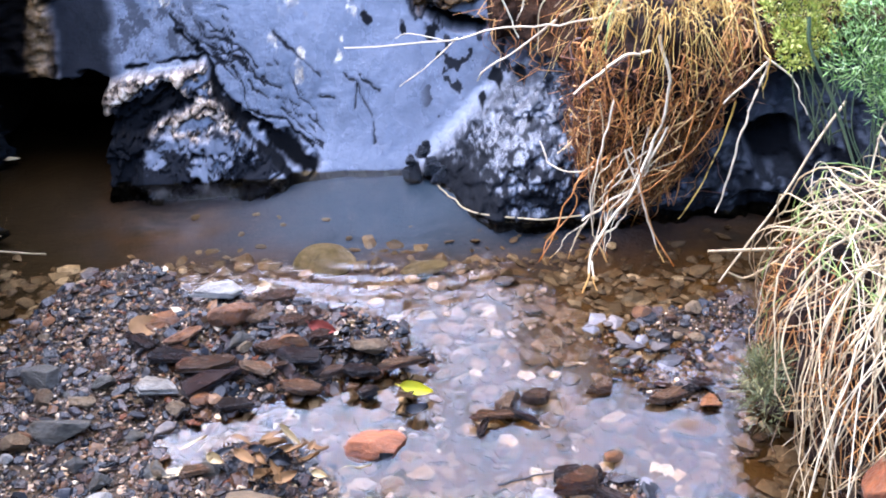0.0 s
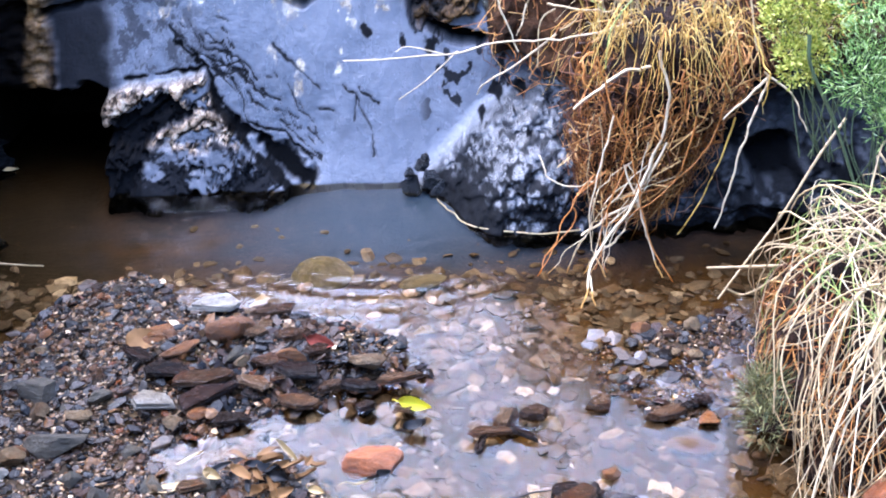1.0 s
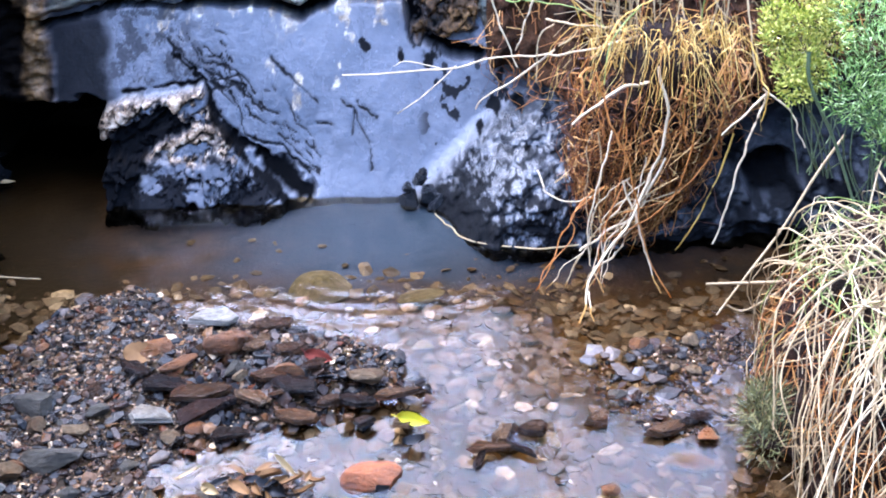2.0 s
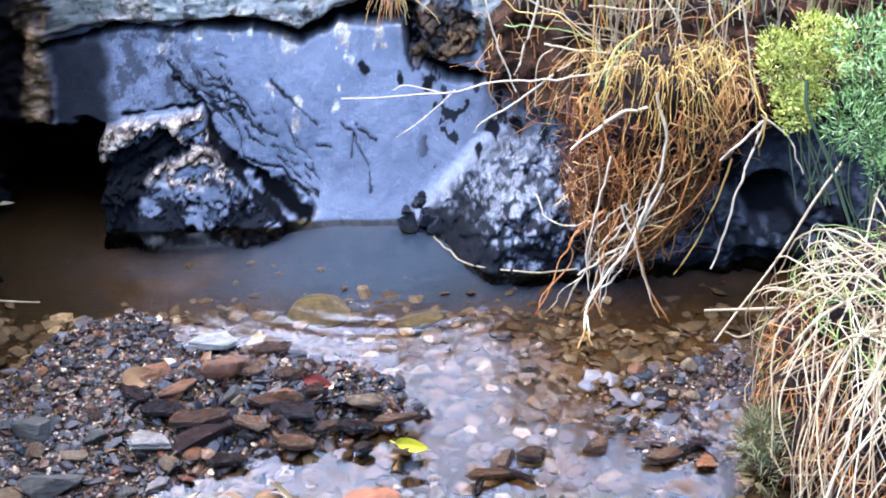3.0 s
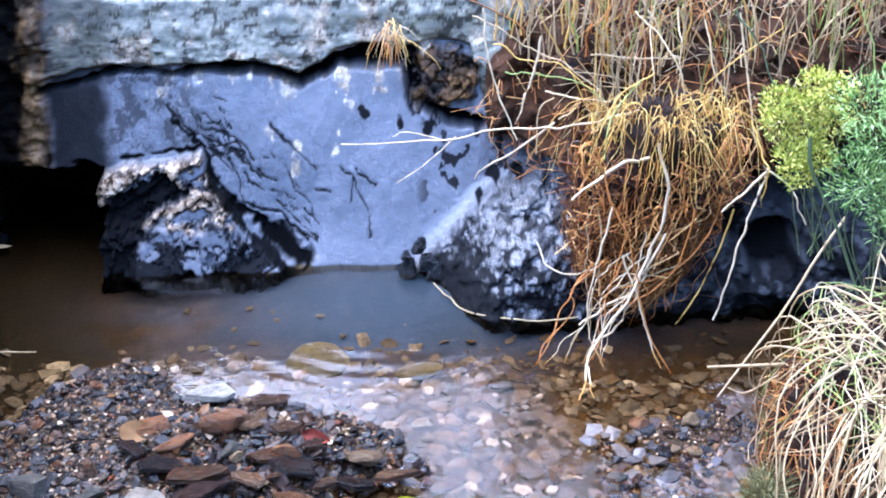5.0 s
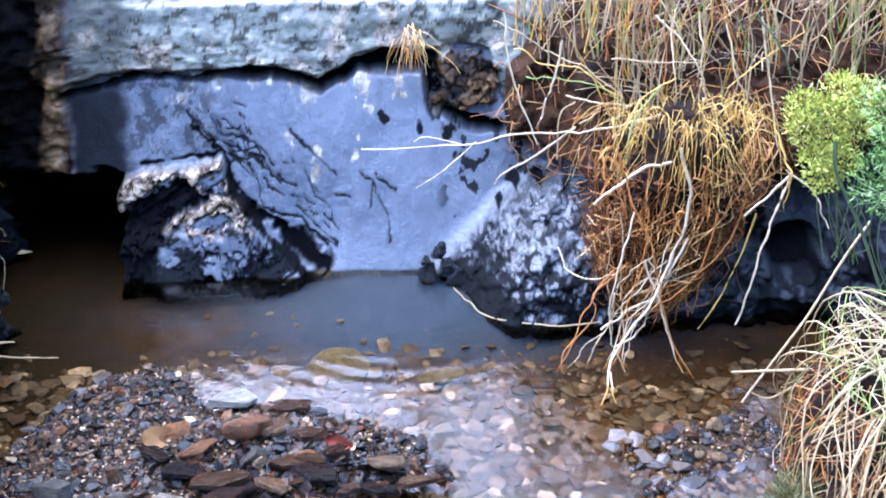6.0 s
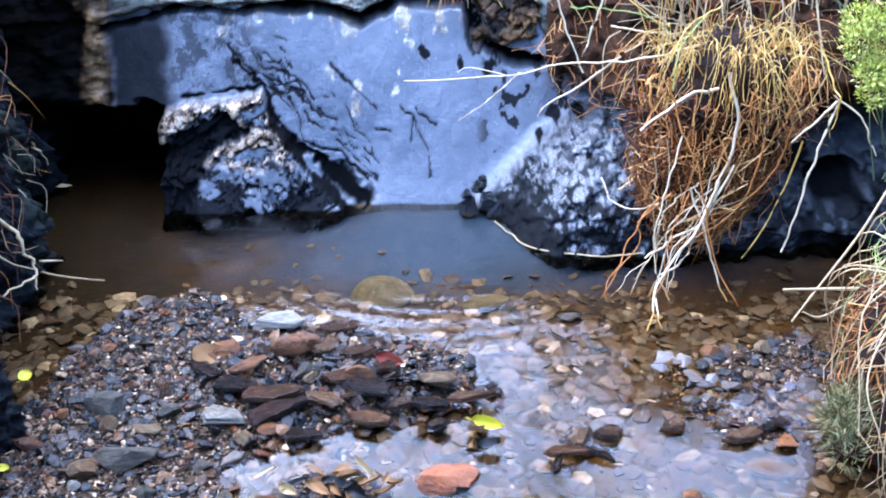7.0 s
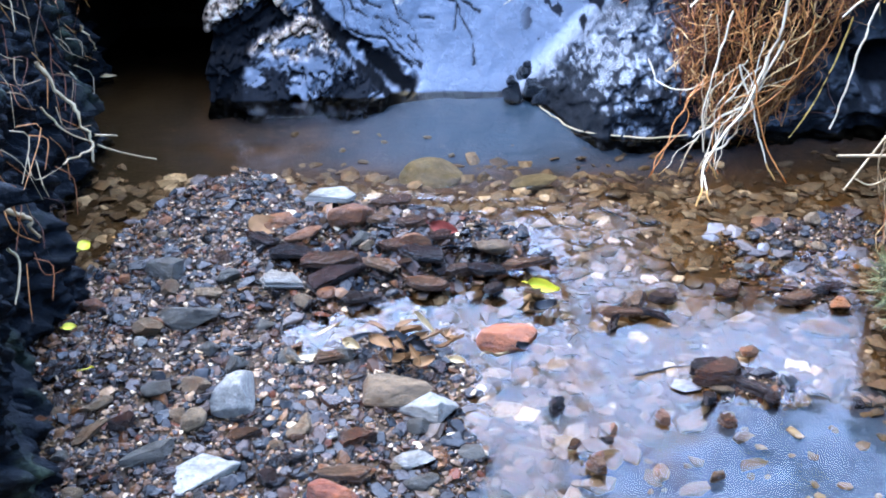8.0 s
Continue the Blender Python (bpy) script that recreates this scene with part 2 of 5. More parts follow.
def water_material():
    m, no, li, bs = mat("clear_stream_water")
    no.remove(bs)
    out = no["Material Output"]
    tr, gl, fr, mx = no.new("ShaderNodeBsdfTransparent"), no.new("ShaderNodeBsdfGlossy"), no.new("ShaderNodeFresnel"), no.new("ShaderNodeMixShader")
    tr.inputs[0].default_value = (0.90, 0.75, 0.50, 1)
    gl.inputs["Roughness"].default_value = 0.02
    fr.inputs["IOR"].default_value = 1.33
    a = n_noise(no, li, 28, 3, 0.5, stretch=(1, 1.6, 1))
    b = no.new("ShaderNodeBump")
    b.inputs["Strength"].default_value, b.inputs["Distance"].default_value = 0.25, 0.004
    li.new(a, b.inputs["Height"])
    for n in (gl, fr):
        li.new(b.outputs[0], n.inputs["Normal"])
    li.new(fr.outputs[0], mx.inputs[0])
    li.new(tr.outputs[0], mx.inputs[1])
    li.new(gl.outputs[0], mx.inputs[2])
    li.new(mx.outputs[0], out.inputs["Surface"])
    return m


M_BED, M_ROCK, M_WATER = ground_material(), rock_material(), water_material()
M_SOIL = soil_material("brown_bank_soil", (0.0025, 0.0012, 0.0005), (0.0640, 0.0260, 0.0085))
M_STRAW = straw_material("bleached_straw", [(0.0, (0.0636, 0.0331, 0.0108)), (0.25, (0.2035, 0.1208, 0.0458)), (0.6, (0.3815, 0.2671, 0.1335)), (1.0, (0.5341, 0.4196, 0.2543))])
M_ROOT = straw_material("brown_roots", [(0.0, (0.0240, 0.0070, 0.0022)), (0.3, (0.1300, 0.0400, 0.0090)), (0.6, (0.3800, 0.1400, 0.0280)), (0.88, (0.5000, 0.2300, 0.0560)), (1.0, (0.7000, 0.4400, 0.1700))])

M_BLEACHED = straw_material("bleached_root", [(0.0, (0.3400, 0.2300, 0.1150)), (0.5, (0.5400, 0.4000, 0.2300)), (1.0, (0.7200, 0.5700, 0.3700))], 0.6)
M_GOLDGRASS = straw_material("golden_grass", [(0.0, (0.2633, 0.1080, 0.0168)), (0.5, (0.5265, 0.2970, 0.0504)), (1.0, (0.7088, 0.4950, 0.1512))])
M_GREENBLADE = straw_material("green_blades", [(0.0, (0.12, 0.16, 0.03)), (1.0, (0.3, 0.33, 0.08))])
M_GREENSTEM = straw_material("dark_green_stem", [(0.0, (0.05, 0.07, 0.03)), (1.0, (0.09, 0.11, 0.05))])
M_YELLOWLEAF = straw_material("yellow_leaf", [(0.0, (0.44, 0.37, 0.012)), (1.0, (0.56, 0.47, 0.02))], 0.5)
M_CREAMLEAF = straw_material("cream_leaf", [(0.0, (0.3036, 0.2004, 0.0774)), (1.0, (0.3643, 0.2473, 0.1071))])
M_BROWNLEAF = straw_material("brown_leaf", [(0.0, (0.0600, 0.0250, 0.0070)), (0.5, (0.1250, 0.0560, 0.0140)), (1.0, (0.2000, 0.1050, 0.0300))], 0.75)
M_DARKLEAF = straw_material("black_wet_wood", [(0.0, (0.0036, 0.0030, 0.0027)), (1.0, (0.0105, 0.0078, 0.0060))], 0.6)
M_HERB = straw_material("yellow_green_leaf", [(0.0, (0.1440, 0.1785, 0.0160)), (0.5, (0.3600, 0.3780, 0.0400)), (1.0, (0.6600, 0.5775, 0.1280))])
M_FEATHER = straw_material("blue_green_leaf", [(0.0, (0.045, 0.090, 0.015)), (0.5, (0.16, 0.27, 0.050)), (0.8, (0.34, 0.46, 0.12)), (1.0, (0.62, 0.68, 0.32))])
M_TUFT = straw_material("olive_grass_leaf", [(0.0, (0.040, 0.040, 0.011)), (0.6, (0.120, 0.115, 0.036)), (1.0, (0.280, 0.240, 0.095))])
M_ROOTSOIL = soil_material("dark_root_soil", (0.0036, 0.0018, 0.0009), (0.0270, 0.0117, 0.0054))
def west_bank_material():
    m, no, li, bs = mat("black_wet_bank")
    a, b, c = n_noise(no, li, 7, 6, 0.65), n_noise(no, li, 70, 6, 0.7), n_noise(no, li, 4.5, 5, 0.6)
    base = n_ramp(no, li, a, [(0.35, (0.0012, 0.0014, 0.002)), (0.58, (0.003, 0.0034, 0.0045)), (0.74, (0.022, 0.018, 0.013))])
    moss = n_ramp(no, li, b, [(0.35, (0.008, 0.012, 0.006)), (0.65, (0.06, 0.066, 0.034))])
    base = n_mix(no, li, n_ramp(no, li, c, [(0.55, (0, 0, 0)), (0.68, (1, 1, 1))]), base, moss)
    base = n_mix(no, li, 0.8, base, n_ramp(no, li, b, [(0.35, (0.3, 0.3, 0.3)), (0.7, (1.7, 1.7, 1.7))]), "MULTIPLY")
    li.new(base, bs.inputs["Base Color"])
    li.new(n_ramp(no, li, b, [(0.3, (0.25,) * 3), (0.6, (0.75,) * 3)]), bs.inputs["Roughness"])
    bs.inputs["Specular IOR Level"].default_value = 0.10
    n_bump(no, li, b, 0.9, 0.008, bs)
    return m


M_WESTBANK = west_bank_material()
M_BARK = soil_material("dark_tree_bark", (0.015, 0.013, 0.011), (0.06, 0.05, 0.042))
M_REDLEAF = straw_material("red_leaf", [(0.0, (0.0850, 0.0105, 0.0042)), (1.0, (0.1300, 0.0190, 0.0075))], 0.8)

# ---- ground, bed and water ----
def bank_l(y):
    return -0.66 - 0.21 * (y - 0.935)


def bank_r(y):
    return 0.43 + 0.36 * (y - 1.12)


# shorelines of the gravel bars, and the slate heap on the large one
BAR = [(-0.80, 1.20), (-0.735, 1.46), (-0.69, 1.60), (-0.63, 1.71), (-0.535, 1.76), (-0.47, 1.70), (-0.43, 1.62), (-0.325, 1.63), (-0.234, 1.60), (-0.09, 1.485), (-0.03, 1.43), (-0.165, 1.39), (-0.25, 1.362),
       (-0.37, 1.315), (-0.42, 1.27), (-0.40, 1.19), (-0.33, 1.185), (-0.30, 1.245), (-0.20, 1.243), (-0.16, 1.18), (-0.15, 1.12), (-0.18, 1.05), (-0.15, 1.0), (-0.19, 0.90), (-0.20, 0.3), (-0.75, 0.3)]
EAST_BAR = [(0.25, 1.53), (0.48, 1.57), (0.58, 1.45), (0.43, 1.32), (0.30, 1.338), (0.25, 1.42)]
HEAP = (-0.28, 1.490, 0.22, 0.095, 0.016)


def inside(x, y, poly):
    """Signed distance from a closed outline, positive within it."""
    ring = poly + poly[:1]
    odd = np.zeros(np.shape(x), bool)
    for (ax, ay), (bx, by) in zip(ring[:-1], ring[1:]):
        if ay != by:
            odd ^= ((ay > y) != (by > y)) & (x < (bx - ax) * (y - ay) / (by - ay) + ax)
    d = near_line(x, y, ring)
    return np.where(odd, d, -d)


def shore(d, high, reach):
    return np.where(d > 0, high * (1 - np.exp(-np.abs(d) / reach)), -0.020 * (1 - np.exp(-np.abs(d) / 0.040)))


def bed(x, y):
    """Height of the stream bed and gravel bars."""
    z = np.full(np.shape(x), -0.020)
    z = np.maximum(z, shore(inside(x, y, BAR), 0.022, 0.08))
    z = np.maximum(z, shore(inside(x, y, EAST_BAR), -0.004, 0.05))
    pool = np.exp(-(((x + 0.35) / 0.55) ** 2 + ((y - 1.95) / 0.24) ** 2) ** 1.5)
    run = np.exp(-(((x - 0.35) / 0.6) ** 2 + ((y - 1.85) / 0.18) ** 2) ** 1.5)
    z = z - 0.030 * pool * smooth(0.004, -0.01, z) - 0.004 * run
    foot = 2.06 - 0.19 * smooth(-0.07, 0.10, x)
    z = np.maximum(z, np.where(y < 2.4, -0.006 - 0.22 * np.abs(foot - y) - 0.2 * np.clip(x - 0.02, 0, 1) - 0.06 * smooth(-0.22, -0.50, x), -1))
    cx, cy, rx, ry, h = HEAP
    d = ((x - cx) / rx) ** 2 + ((y - cy) / ry) ** 2
    z = np.maximum(z, np.where(d < 1, 0.012 + h * (1 - d), -1))
    awash = ((x - 0.21) / 0.09) ** 2 + ((y - 1.13) / 0.045) ** 2
    z = z - 0.03 * smooth(1.0, 0.6, np.hypot((x - 0.27) / 0.28, (y - 0.90) / 0.16))
    return np.maximum(z, np.where(awash < 4, 0.001 - 0.010 * awash, -1))


def ground_height(x, y):
    p = np.stack([x, y, 0 * x], -1)
    z = bed(x, y) + 0.006 * fbm(p, 0.09, 4, seed=3)
    west, east = bank_l(np.clip(y, 0.2, 2.3)) - 0.05 - x, x - (bank_r(np.minimum(y, 1.62)) + 0.08) * smooth(2.0, 1.6, y) - 1.3 * smooth(1.6, 2.0, y)
    north, south = (y - 2.62) * 3.0, -0.9 - y
    rise = np.clip(np.maximum.reduce([west, east, north, south]), 0, None)
    away = np.clip(np.maximum.reduce([west - 0.7, east - 0.7, south - 0.7]), 0, None)
    top = 0.80 * (1 - np.exp(-rise * 2.4)) + 0.03 * fbm(p, 0.5, 3, seed=5) * smooth(0, 0.4, rise)
    # unseen slopes added behind and at both sides to cut low sky light
    top = top + 2.6 * smooth(0.0, 5.0, away) * (1 + 0.1 * fbm(p, 1.7, 3, seed=6))
    return np.where(rise > 0, np.maximum(z, z * 0.3 + top), z)


def far_axis(a, b, step, far):
    mid = np.arange(a, b + step / 2, step)
    grow = np.geomspace(step, far, 36)
    return np.concatenate([a - grow[::-1], mid, b + grow])


gx, gy = far_axis(-1.3, 1.4, 0.0125, 1500), far_axis(0.3, 2.5, 0.0125, 1500)
X, Y = [v.ravel() for v in np.meshgrid(gx, gy)]
# shade and the mirrored dark bank, painted into the pool's left bed
POOL_SHADE = 0.9 * smooth(-0.50, -0.74, X + 0.12 * fbm(np.stack([X, Y, 0 * X], -1), 0.16, 4, seed=73)) * smooth(1.45, 1.75, Y)
TURF = smooth(0.12, 0.35, ground_height(X, Y) + 0.06 * fbm(np.stack([X, Y, 0 * X], -1), 0.4, 3, seed=79))
# blue of the mirrored rock face, coloured into the pool's bed
MIRROR_TINT = np.exp(-(((X + 0.02) / 0.50) ** 2 + ((Y - 1.98) / 0.20) ** 2) ** 1.5) * smooth(-0.5, 0.3, 0.8 + 0.8 * smooth(1.94, 2.02, Y) + fbm(np.stack([X, Y, 0 * X], -1), 0.12, 3, seed=77))
# second patch: mirrored blue coloured into the near bed
MIRROR_TINT = np.maximum(MIRROR_TINT, 0.8 * smooth(1.1, 0.6, np.hypot((X - 0.27) / 0.30, (Y - 0.92) / 0.20) + 0.25 * fbm(np.stack([X, Y, 0 * X], -1), 0.10, 4, seed=78)))
ground = thing("ground", "brown silty stream bed between low earth banks", "ground", np_mesh("ground", np.stack([X, Y, ground_height(X, Y)], -1), grid_faces(len(gx), len(gy)), [M_BED], attrs=[("mirror_tint", MIRROR_TINT), ("turf", TURF), ("pool_shade", POOL_SHADE)]), kind="structure")

wx = np.concatenate([np.arange(-1.3, -0.95, 0.05), np.arange(-0.95, 0.85, 0.007), np.arange(0.85, 1.6, 0.05)])
wy = np.concatenate([np.arange(-0.6, 0.75, 0.05), np.arange(0.75, 2.25, 0.007), np.arange(2.25, 2.45, 0.05)])
X, Y = [v.ravel() for v in np.meshgrid(wx, wy)]
P = np.stack([X, Y * 1.3, 0 * X], -1)
far = np.hypot(X + 0.10, Y - 2.02)
rings = 0.00025 * np.sin(far * 6.283 / 0.040 + 1.5 * fbm(P, 0.25, 2, seed=2)) * smooth(0.10, 0.25, far) * smooth(0.60, 0.38, far) * smooth(-0.62, -0.2, X)
chop = 0.0009 * fbm(P, 0.085, 3, seed=6) * smooth(0.2, 0.6, far) * (1 + 2.5 * smooth(1.18, 1.02, Y) * smooth(-0.05, 0.12, X)) + 0.0006 * fbm(P, 0.03, 2, seed=8) * smooth(1.18, 1.02, Y) * smooth(-0.05, 0.12, X)
water = thing("water", "shallow clear stream water with faint ripples", "water", np_mesh("water", np.stack([X, Y, rings + chop], -1), grid_faces(len(wx), len(wy)), [M_WATER]), kind="structure")

# ---- rock face ----
CRACK = [(-0.80, 0.318), (-0.764, 0.322), (-0.643, 0.349), (-0.53, 0.343), (-0.442, 0.352), (-0.37, 0.351), (-0.275, 0.329), (-0.223, 0.346), (-0.199, 0.368), (-0.141, 0.374), (-0.049, 0.369), (-0.036, 0.295), (0.03, 0.264), (0.09, 0.257)]
BROW = [(-0.80, 0.318), (-0.643, 0.349), (-0.53, 0.343), (-0.442, 0.352), (-0.37, 0.351), (-0.275, 0.329), (-0.223, 0.346), (-0.199, 0.370), (-0.141, 0.377), (-0.045, 0.376), (0.03, 0.388), (0.075, 0.375), (0.10, 0.29), (0.2, 0.25)]
SEAMS = [([(-0.532, 0.251), (-0.466, 0.199), (-0.453, 0.153), (-0.41, 0.105)], 0.0055), ([(-0.415, 0.103), (-0.37, 0.083), (-0.345, 0.07)], 0.013), ([(-0.36, 0.075), (-0.31, 0.042), (-0.262, 0.006)], 0.021),
         ([(-0.64, 0.182), (-0.56, 0.193), (-0.506, 0.199), (-0.466, 0.206)], 0.005), ([(-0.387, 0.108), (-0.313, 0.082), (-0.262, 0.038)], 0.004), ([(-0.545, 0.275), (-0.50, 0.235), (-0.47, 0.205)], 0.003)]
LICHEN = [(-0.534, 0.328, 0.020), (-0.482, 0.322, 0.018), (-0.546, 0.300, 0.012), (-0.442, 0.300, 0.012), (-0.373, 0.326, 0.014), (-0.287, 0.300, 0.017), (-0.188, 0.315, 0.020), (-0.183, 0.282, 0.014), (-0.113, 0.308, 0.017), (-0.120, 0.335, 0.012),
          (-0.201, 0.198, 0.013), (-0.195, 0.225, 0.008), (-0.282, 0.176, 0.014), (-0.275, 0.200, 0.009), (-0.339, 0.232, 0.012), (-0.23, 0.335, 0.012), (-0.33, 0.318, 0.010), (-0.41, 0.33, 0.012)]
HAIR = [[(-0.505, 0.239), (-0.452, 0.216), (-0.386, 0.186)], [(-0.419, 0.181), (-0.399, 0.147), (-0.386, 0.107)], [(-0.452, 0.187), (-0.412, 0.192), (-0.353, 0.149)],
        [(-0.332, 0.243), (-0.298, 0.208), (-0.239, 0.162)], [(-0.323, 0.109), (-0.287, 0.077), (-0.24, 0.042)], [(-0.307, 0.071), (-0.24, 0.037)],
        [(-0.193, 0.165), (-0.165, 0.146), (-0.172, 0.103)], [(-0.168, 0.149), (-0.14, 0.097), (-0.13, 0.047)], [(-0.161, 0.162), (-0.121, 0.133)]]


def fissures():
    r, out = np.random.default_rng(57), [(q, 0.0027) for q in HAIR]
    for k in range(60):
        c = r.uniform(0, 1)
        x, z = -0.52 + 0.26 * c + r.normal(0, 0.022), 0.235 - 0.17 * c + abs(r.normal(0.025, 0.03))
        pts, a = [(x, z)], r.normal(-0.72, 0.22)
        for q in range(r.integers(1, 4)):
            st = r.uniform(0.008, 0.02)
            a += r.normal(0, 0.22)
            x, z = x + st * math.cos(a), z + st * math.sin(a)
            pts.append((x, z))
        out.append((pts, r.uniform(0.0014, 0.0023)))
    return out


FISSURES = fissures()


def rock_face():
    x = np.concatenate([np.arange(-1.35, -0.7245, 0.009), np.arange(-0.72, 0.34, 0.0027), np.arange(0.34, 1.7, 0.006)])
    z = np.concatenate([np.arange(-0.09, 0.40, 0.0027), np.arange(0.40, 0.95, 0.006)])
    nu, nv = len(x), len(z)
    X, Z = [v.ravel() for v in np.meshgrid(x, z)]
    p = np.stack([X, 0 * X, Z], -1)
    up = np.clip(Z, 0, 1)
    wall = 2.09 + 0.62 * up
    front = 1.87 + 0.22 * (1 - smooth(-0.07, 0.10, X - 0.75 * up)) + 0.10 * smooth(0.62, 1.2, X)
    dome = front + 1.25 * up + 0.6 * np.clip(Z - 0.13, 0, 1) - 0.04 * np.exp(-((up - 0.07) / 0.05) ** 2) * smooth(-0.02, 0.12, X - 0.75 * up) * smooth(0.36, 0.25, X)
    Yv = smin(wall, dome, 0.05)
    ondome = smooth(-0.01, 0.05, wall - dome)
    rough = fbm(p, 0.045, 4, 0.6, seed=21)
    fine = fbm(p, 0.014, 3, 0.6, seed=22)
    zc = np.interp(X, [q[0] for q in BROW], [q[1] for q in BROW])
    above = smooth(0.0, 0.010, Z - zc + 0.004 * fbm(p, 0.03, 3, seed=9)) * (X < 0.2)
    d = near_line(X, Z + 0.011 + 0.006 * smooth(-0.25, -0.18, X), CRACK) + 0.004 * fbm(p, 0.025, 3, seed=11)
    wide = 0.0042 + 0.0035 * rough + 0.0055 * smooth(-0.5, -0.4, X) + 0.008 * smooth(-0.22, -0.13, X) * smooth(0.0, -0.04, X)
    dark = smooth(1.5, 0.6, d / np.clip(wide, 0.0022, 1))
    Yv = Yv - 0.022 * above + 0.04 * dark
    p3 = np.stack([X, Yv, Z], -1)
    # pale broken ledge over the hollow on the pool's far side
    edge = np.interp(X, [-0.70, -0.60, -0.506, -0.466], [0.168, 0.183, 0.191, 0.206]) + 0.004 * rough
    right = np.interp(Z, [0.0, 0.021, 0.061, 0.101, 0.141, 0.193, 0.22], [-0.30, -0.327, -0.373, -0.413, -0.446, -0.466, -0.475]) + 0.006 * rough
    ledge = smooth(0, 0.012, edge - Z) * smooth(0, 0.012, right - X) * smooth(-0.70, -0.685, X)
    wob = 0.45 * fine + 0.25 * rough
    crumb, cgap = cells(X / 0.036 + wob, Z / 0.023 + wob, 7)
    block, bgap = cells(X / 0.085 + wob, Z / 0.045 + 0.3 + wob, 8)
    upper = ledge * smooth(0.062, 0.082, Z + 0.014 * rough)
    lower = ledge - upper
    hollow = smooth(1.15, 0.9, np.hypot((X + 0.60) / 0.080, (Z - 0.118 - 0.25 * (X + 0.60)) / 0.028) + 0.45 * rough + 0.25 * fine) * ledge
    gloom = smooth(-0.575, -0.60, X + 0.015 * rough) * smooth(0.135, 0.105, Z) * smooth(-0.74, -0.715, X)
    Yv = Yv - 0.022 * ledge - upper * (0.020 * (crumb - 0.4) + 0.007 * smooth(0, 0.3, cgap)) - lower * (0.03 * (block - 0.5) + 0.008 * smooth(0, 0.12, bgap) + 0.002 * fine) + 0.025 * hollow
    # besides the dark joints, shade under the ledge is painted over hollow and gloom
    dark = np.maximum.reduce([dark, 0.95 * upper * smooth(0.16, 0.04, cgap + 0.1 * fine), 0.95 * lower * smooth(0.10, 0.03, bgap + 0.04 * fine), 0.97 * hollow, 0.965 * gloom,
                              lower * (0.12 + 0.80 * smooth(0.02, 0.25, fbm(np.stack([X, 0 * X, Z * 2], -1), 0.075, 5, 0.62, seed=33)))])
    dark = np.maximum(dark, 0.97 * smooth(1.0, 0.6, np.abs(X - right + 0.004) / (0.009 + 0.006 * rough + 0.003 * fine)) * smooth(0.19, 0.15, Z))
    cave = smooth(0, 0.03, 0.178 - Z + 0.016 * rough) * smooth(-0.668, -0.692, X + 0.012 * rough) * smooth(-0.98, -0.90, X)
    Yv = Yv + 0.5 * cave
    # the cave's shade is painted black on top of its recess
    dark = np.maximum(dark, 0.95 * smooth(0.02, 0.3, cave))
    left = smooth(-0.770, -0.790, X + 0.010 * rough)
    Yv = Yv - (0.012 + 0.018 * rough + 0.008 * fine) * left * (1 - cave)
    # seams and hair cracks beside the ledge
    jag = 0.0045 * fbm(p, 0.014, 3, seed=31)
    for pts, wd in SEAMS + FISSURES:
        ds = near_line(X + jag * min(1, wd / 0.004), Z + jag * min(1, wd / 0.004), pts)
        k = smooth(1.35, 0.55, ds / (wd * (0.85 + 0.5 * rough)))
        dark, Yv = np.maximum(dark, (0.99 if wd > 0.003 else 0.93) * k), Yv + (0.010 if wd > 0.01 else 0.004 if wd > 0.003 else 0.0015) * k
    blotch = [(-0.007, 0.237, 0.012), (-0.145, 0.258, 0.009), (0.003, 0.194, 0.006), (0.028, 0.184, 0.005), (-0.069, 0.235, 0.007), (0.089, 0.122, 0.006), (0.118, 0.155, 0.012), (0.16, 0.165, 0.014)]
    for bx, bz, br in blotch:
        k = smooth(1.2, 0.7, np.hypot(X - bx, (Z - bz) * 0.8) / br + 0.8 * fine)
        dark = np.maximum(dark, 0.95 * k)
    weather = smooth(-0.34, -0.50, X + 0.6 * (Z - 0.2)) * smooth(0.14, 0.2, Z) * smooth(-0.15, 0.3, fbm(p, 0.020, 5, 0.72, seed=35))
    dark = np.maximum(dark, 0.62 * weather * (1 - above))
    # crumbling brown block wedged under the bank
    ob = (np.abs((X - 0.028 - 0.1 * (Z - 0.32)) / 0.062) ** 4 + np.abs((Z - 0.322 + 0.12 * (X - 0.02)) / 0.056) ** 4) ** 0.25 + 0.30 * rough + 0.12 * fine
    wedge = smooth(1.08, 0.92, ob)
    wc, wg = cells(X / 0.030 + wob, Z / 0.024 + wob, 12)
    Yv = Yv - wedge * (0.016 + 0.016 * (wc - 0.5) + 0.003 * smooth(0, 0.3, wg) + 0.006 * rough)
    dark = np.maximum.reduce([dark * (1 - 0.8 * wedge), 0.92 * wedge * smooth(0.14, 0.03, wg + 0.06 * fine), 0.95 * wedge * smooth(0.05, 0.3, fbm(p, 0.035, 4, 0.6, seed=37)), 0.95 * np.exp(-((ob - 1.08) / 0.07) ** 2) * smooth(0.10, 0.05, X) * smooth(0.37, 0.34, Z)])
    # shallow pit, painted black for the shade of a deep hole
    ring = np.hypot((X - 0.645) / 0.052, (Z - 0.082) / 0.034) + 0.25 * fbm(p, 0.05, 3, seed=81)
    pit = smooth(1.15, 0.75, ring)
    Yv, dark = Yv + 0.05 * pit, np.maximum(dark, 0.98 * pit)
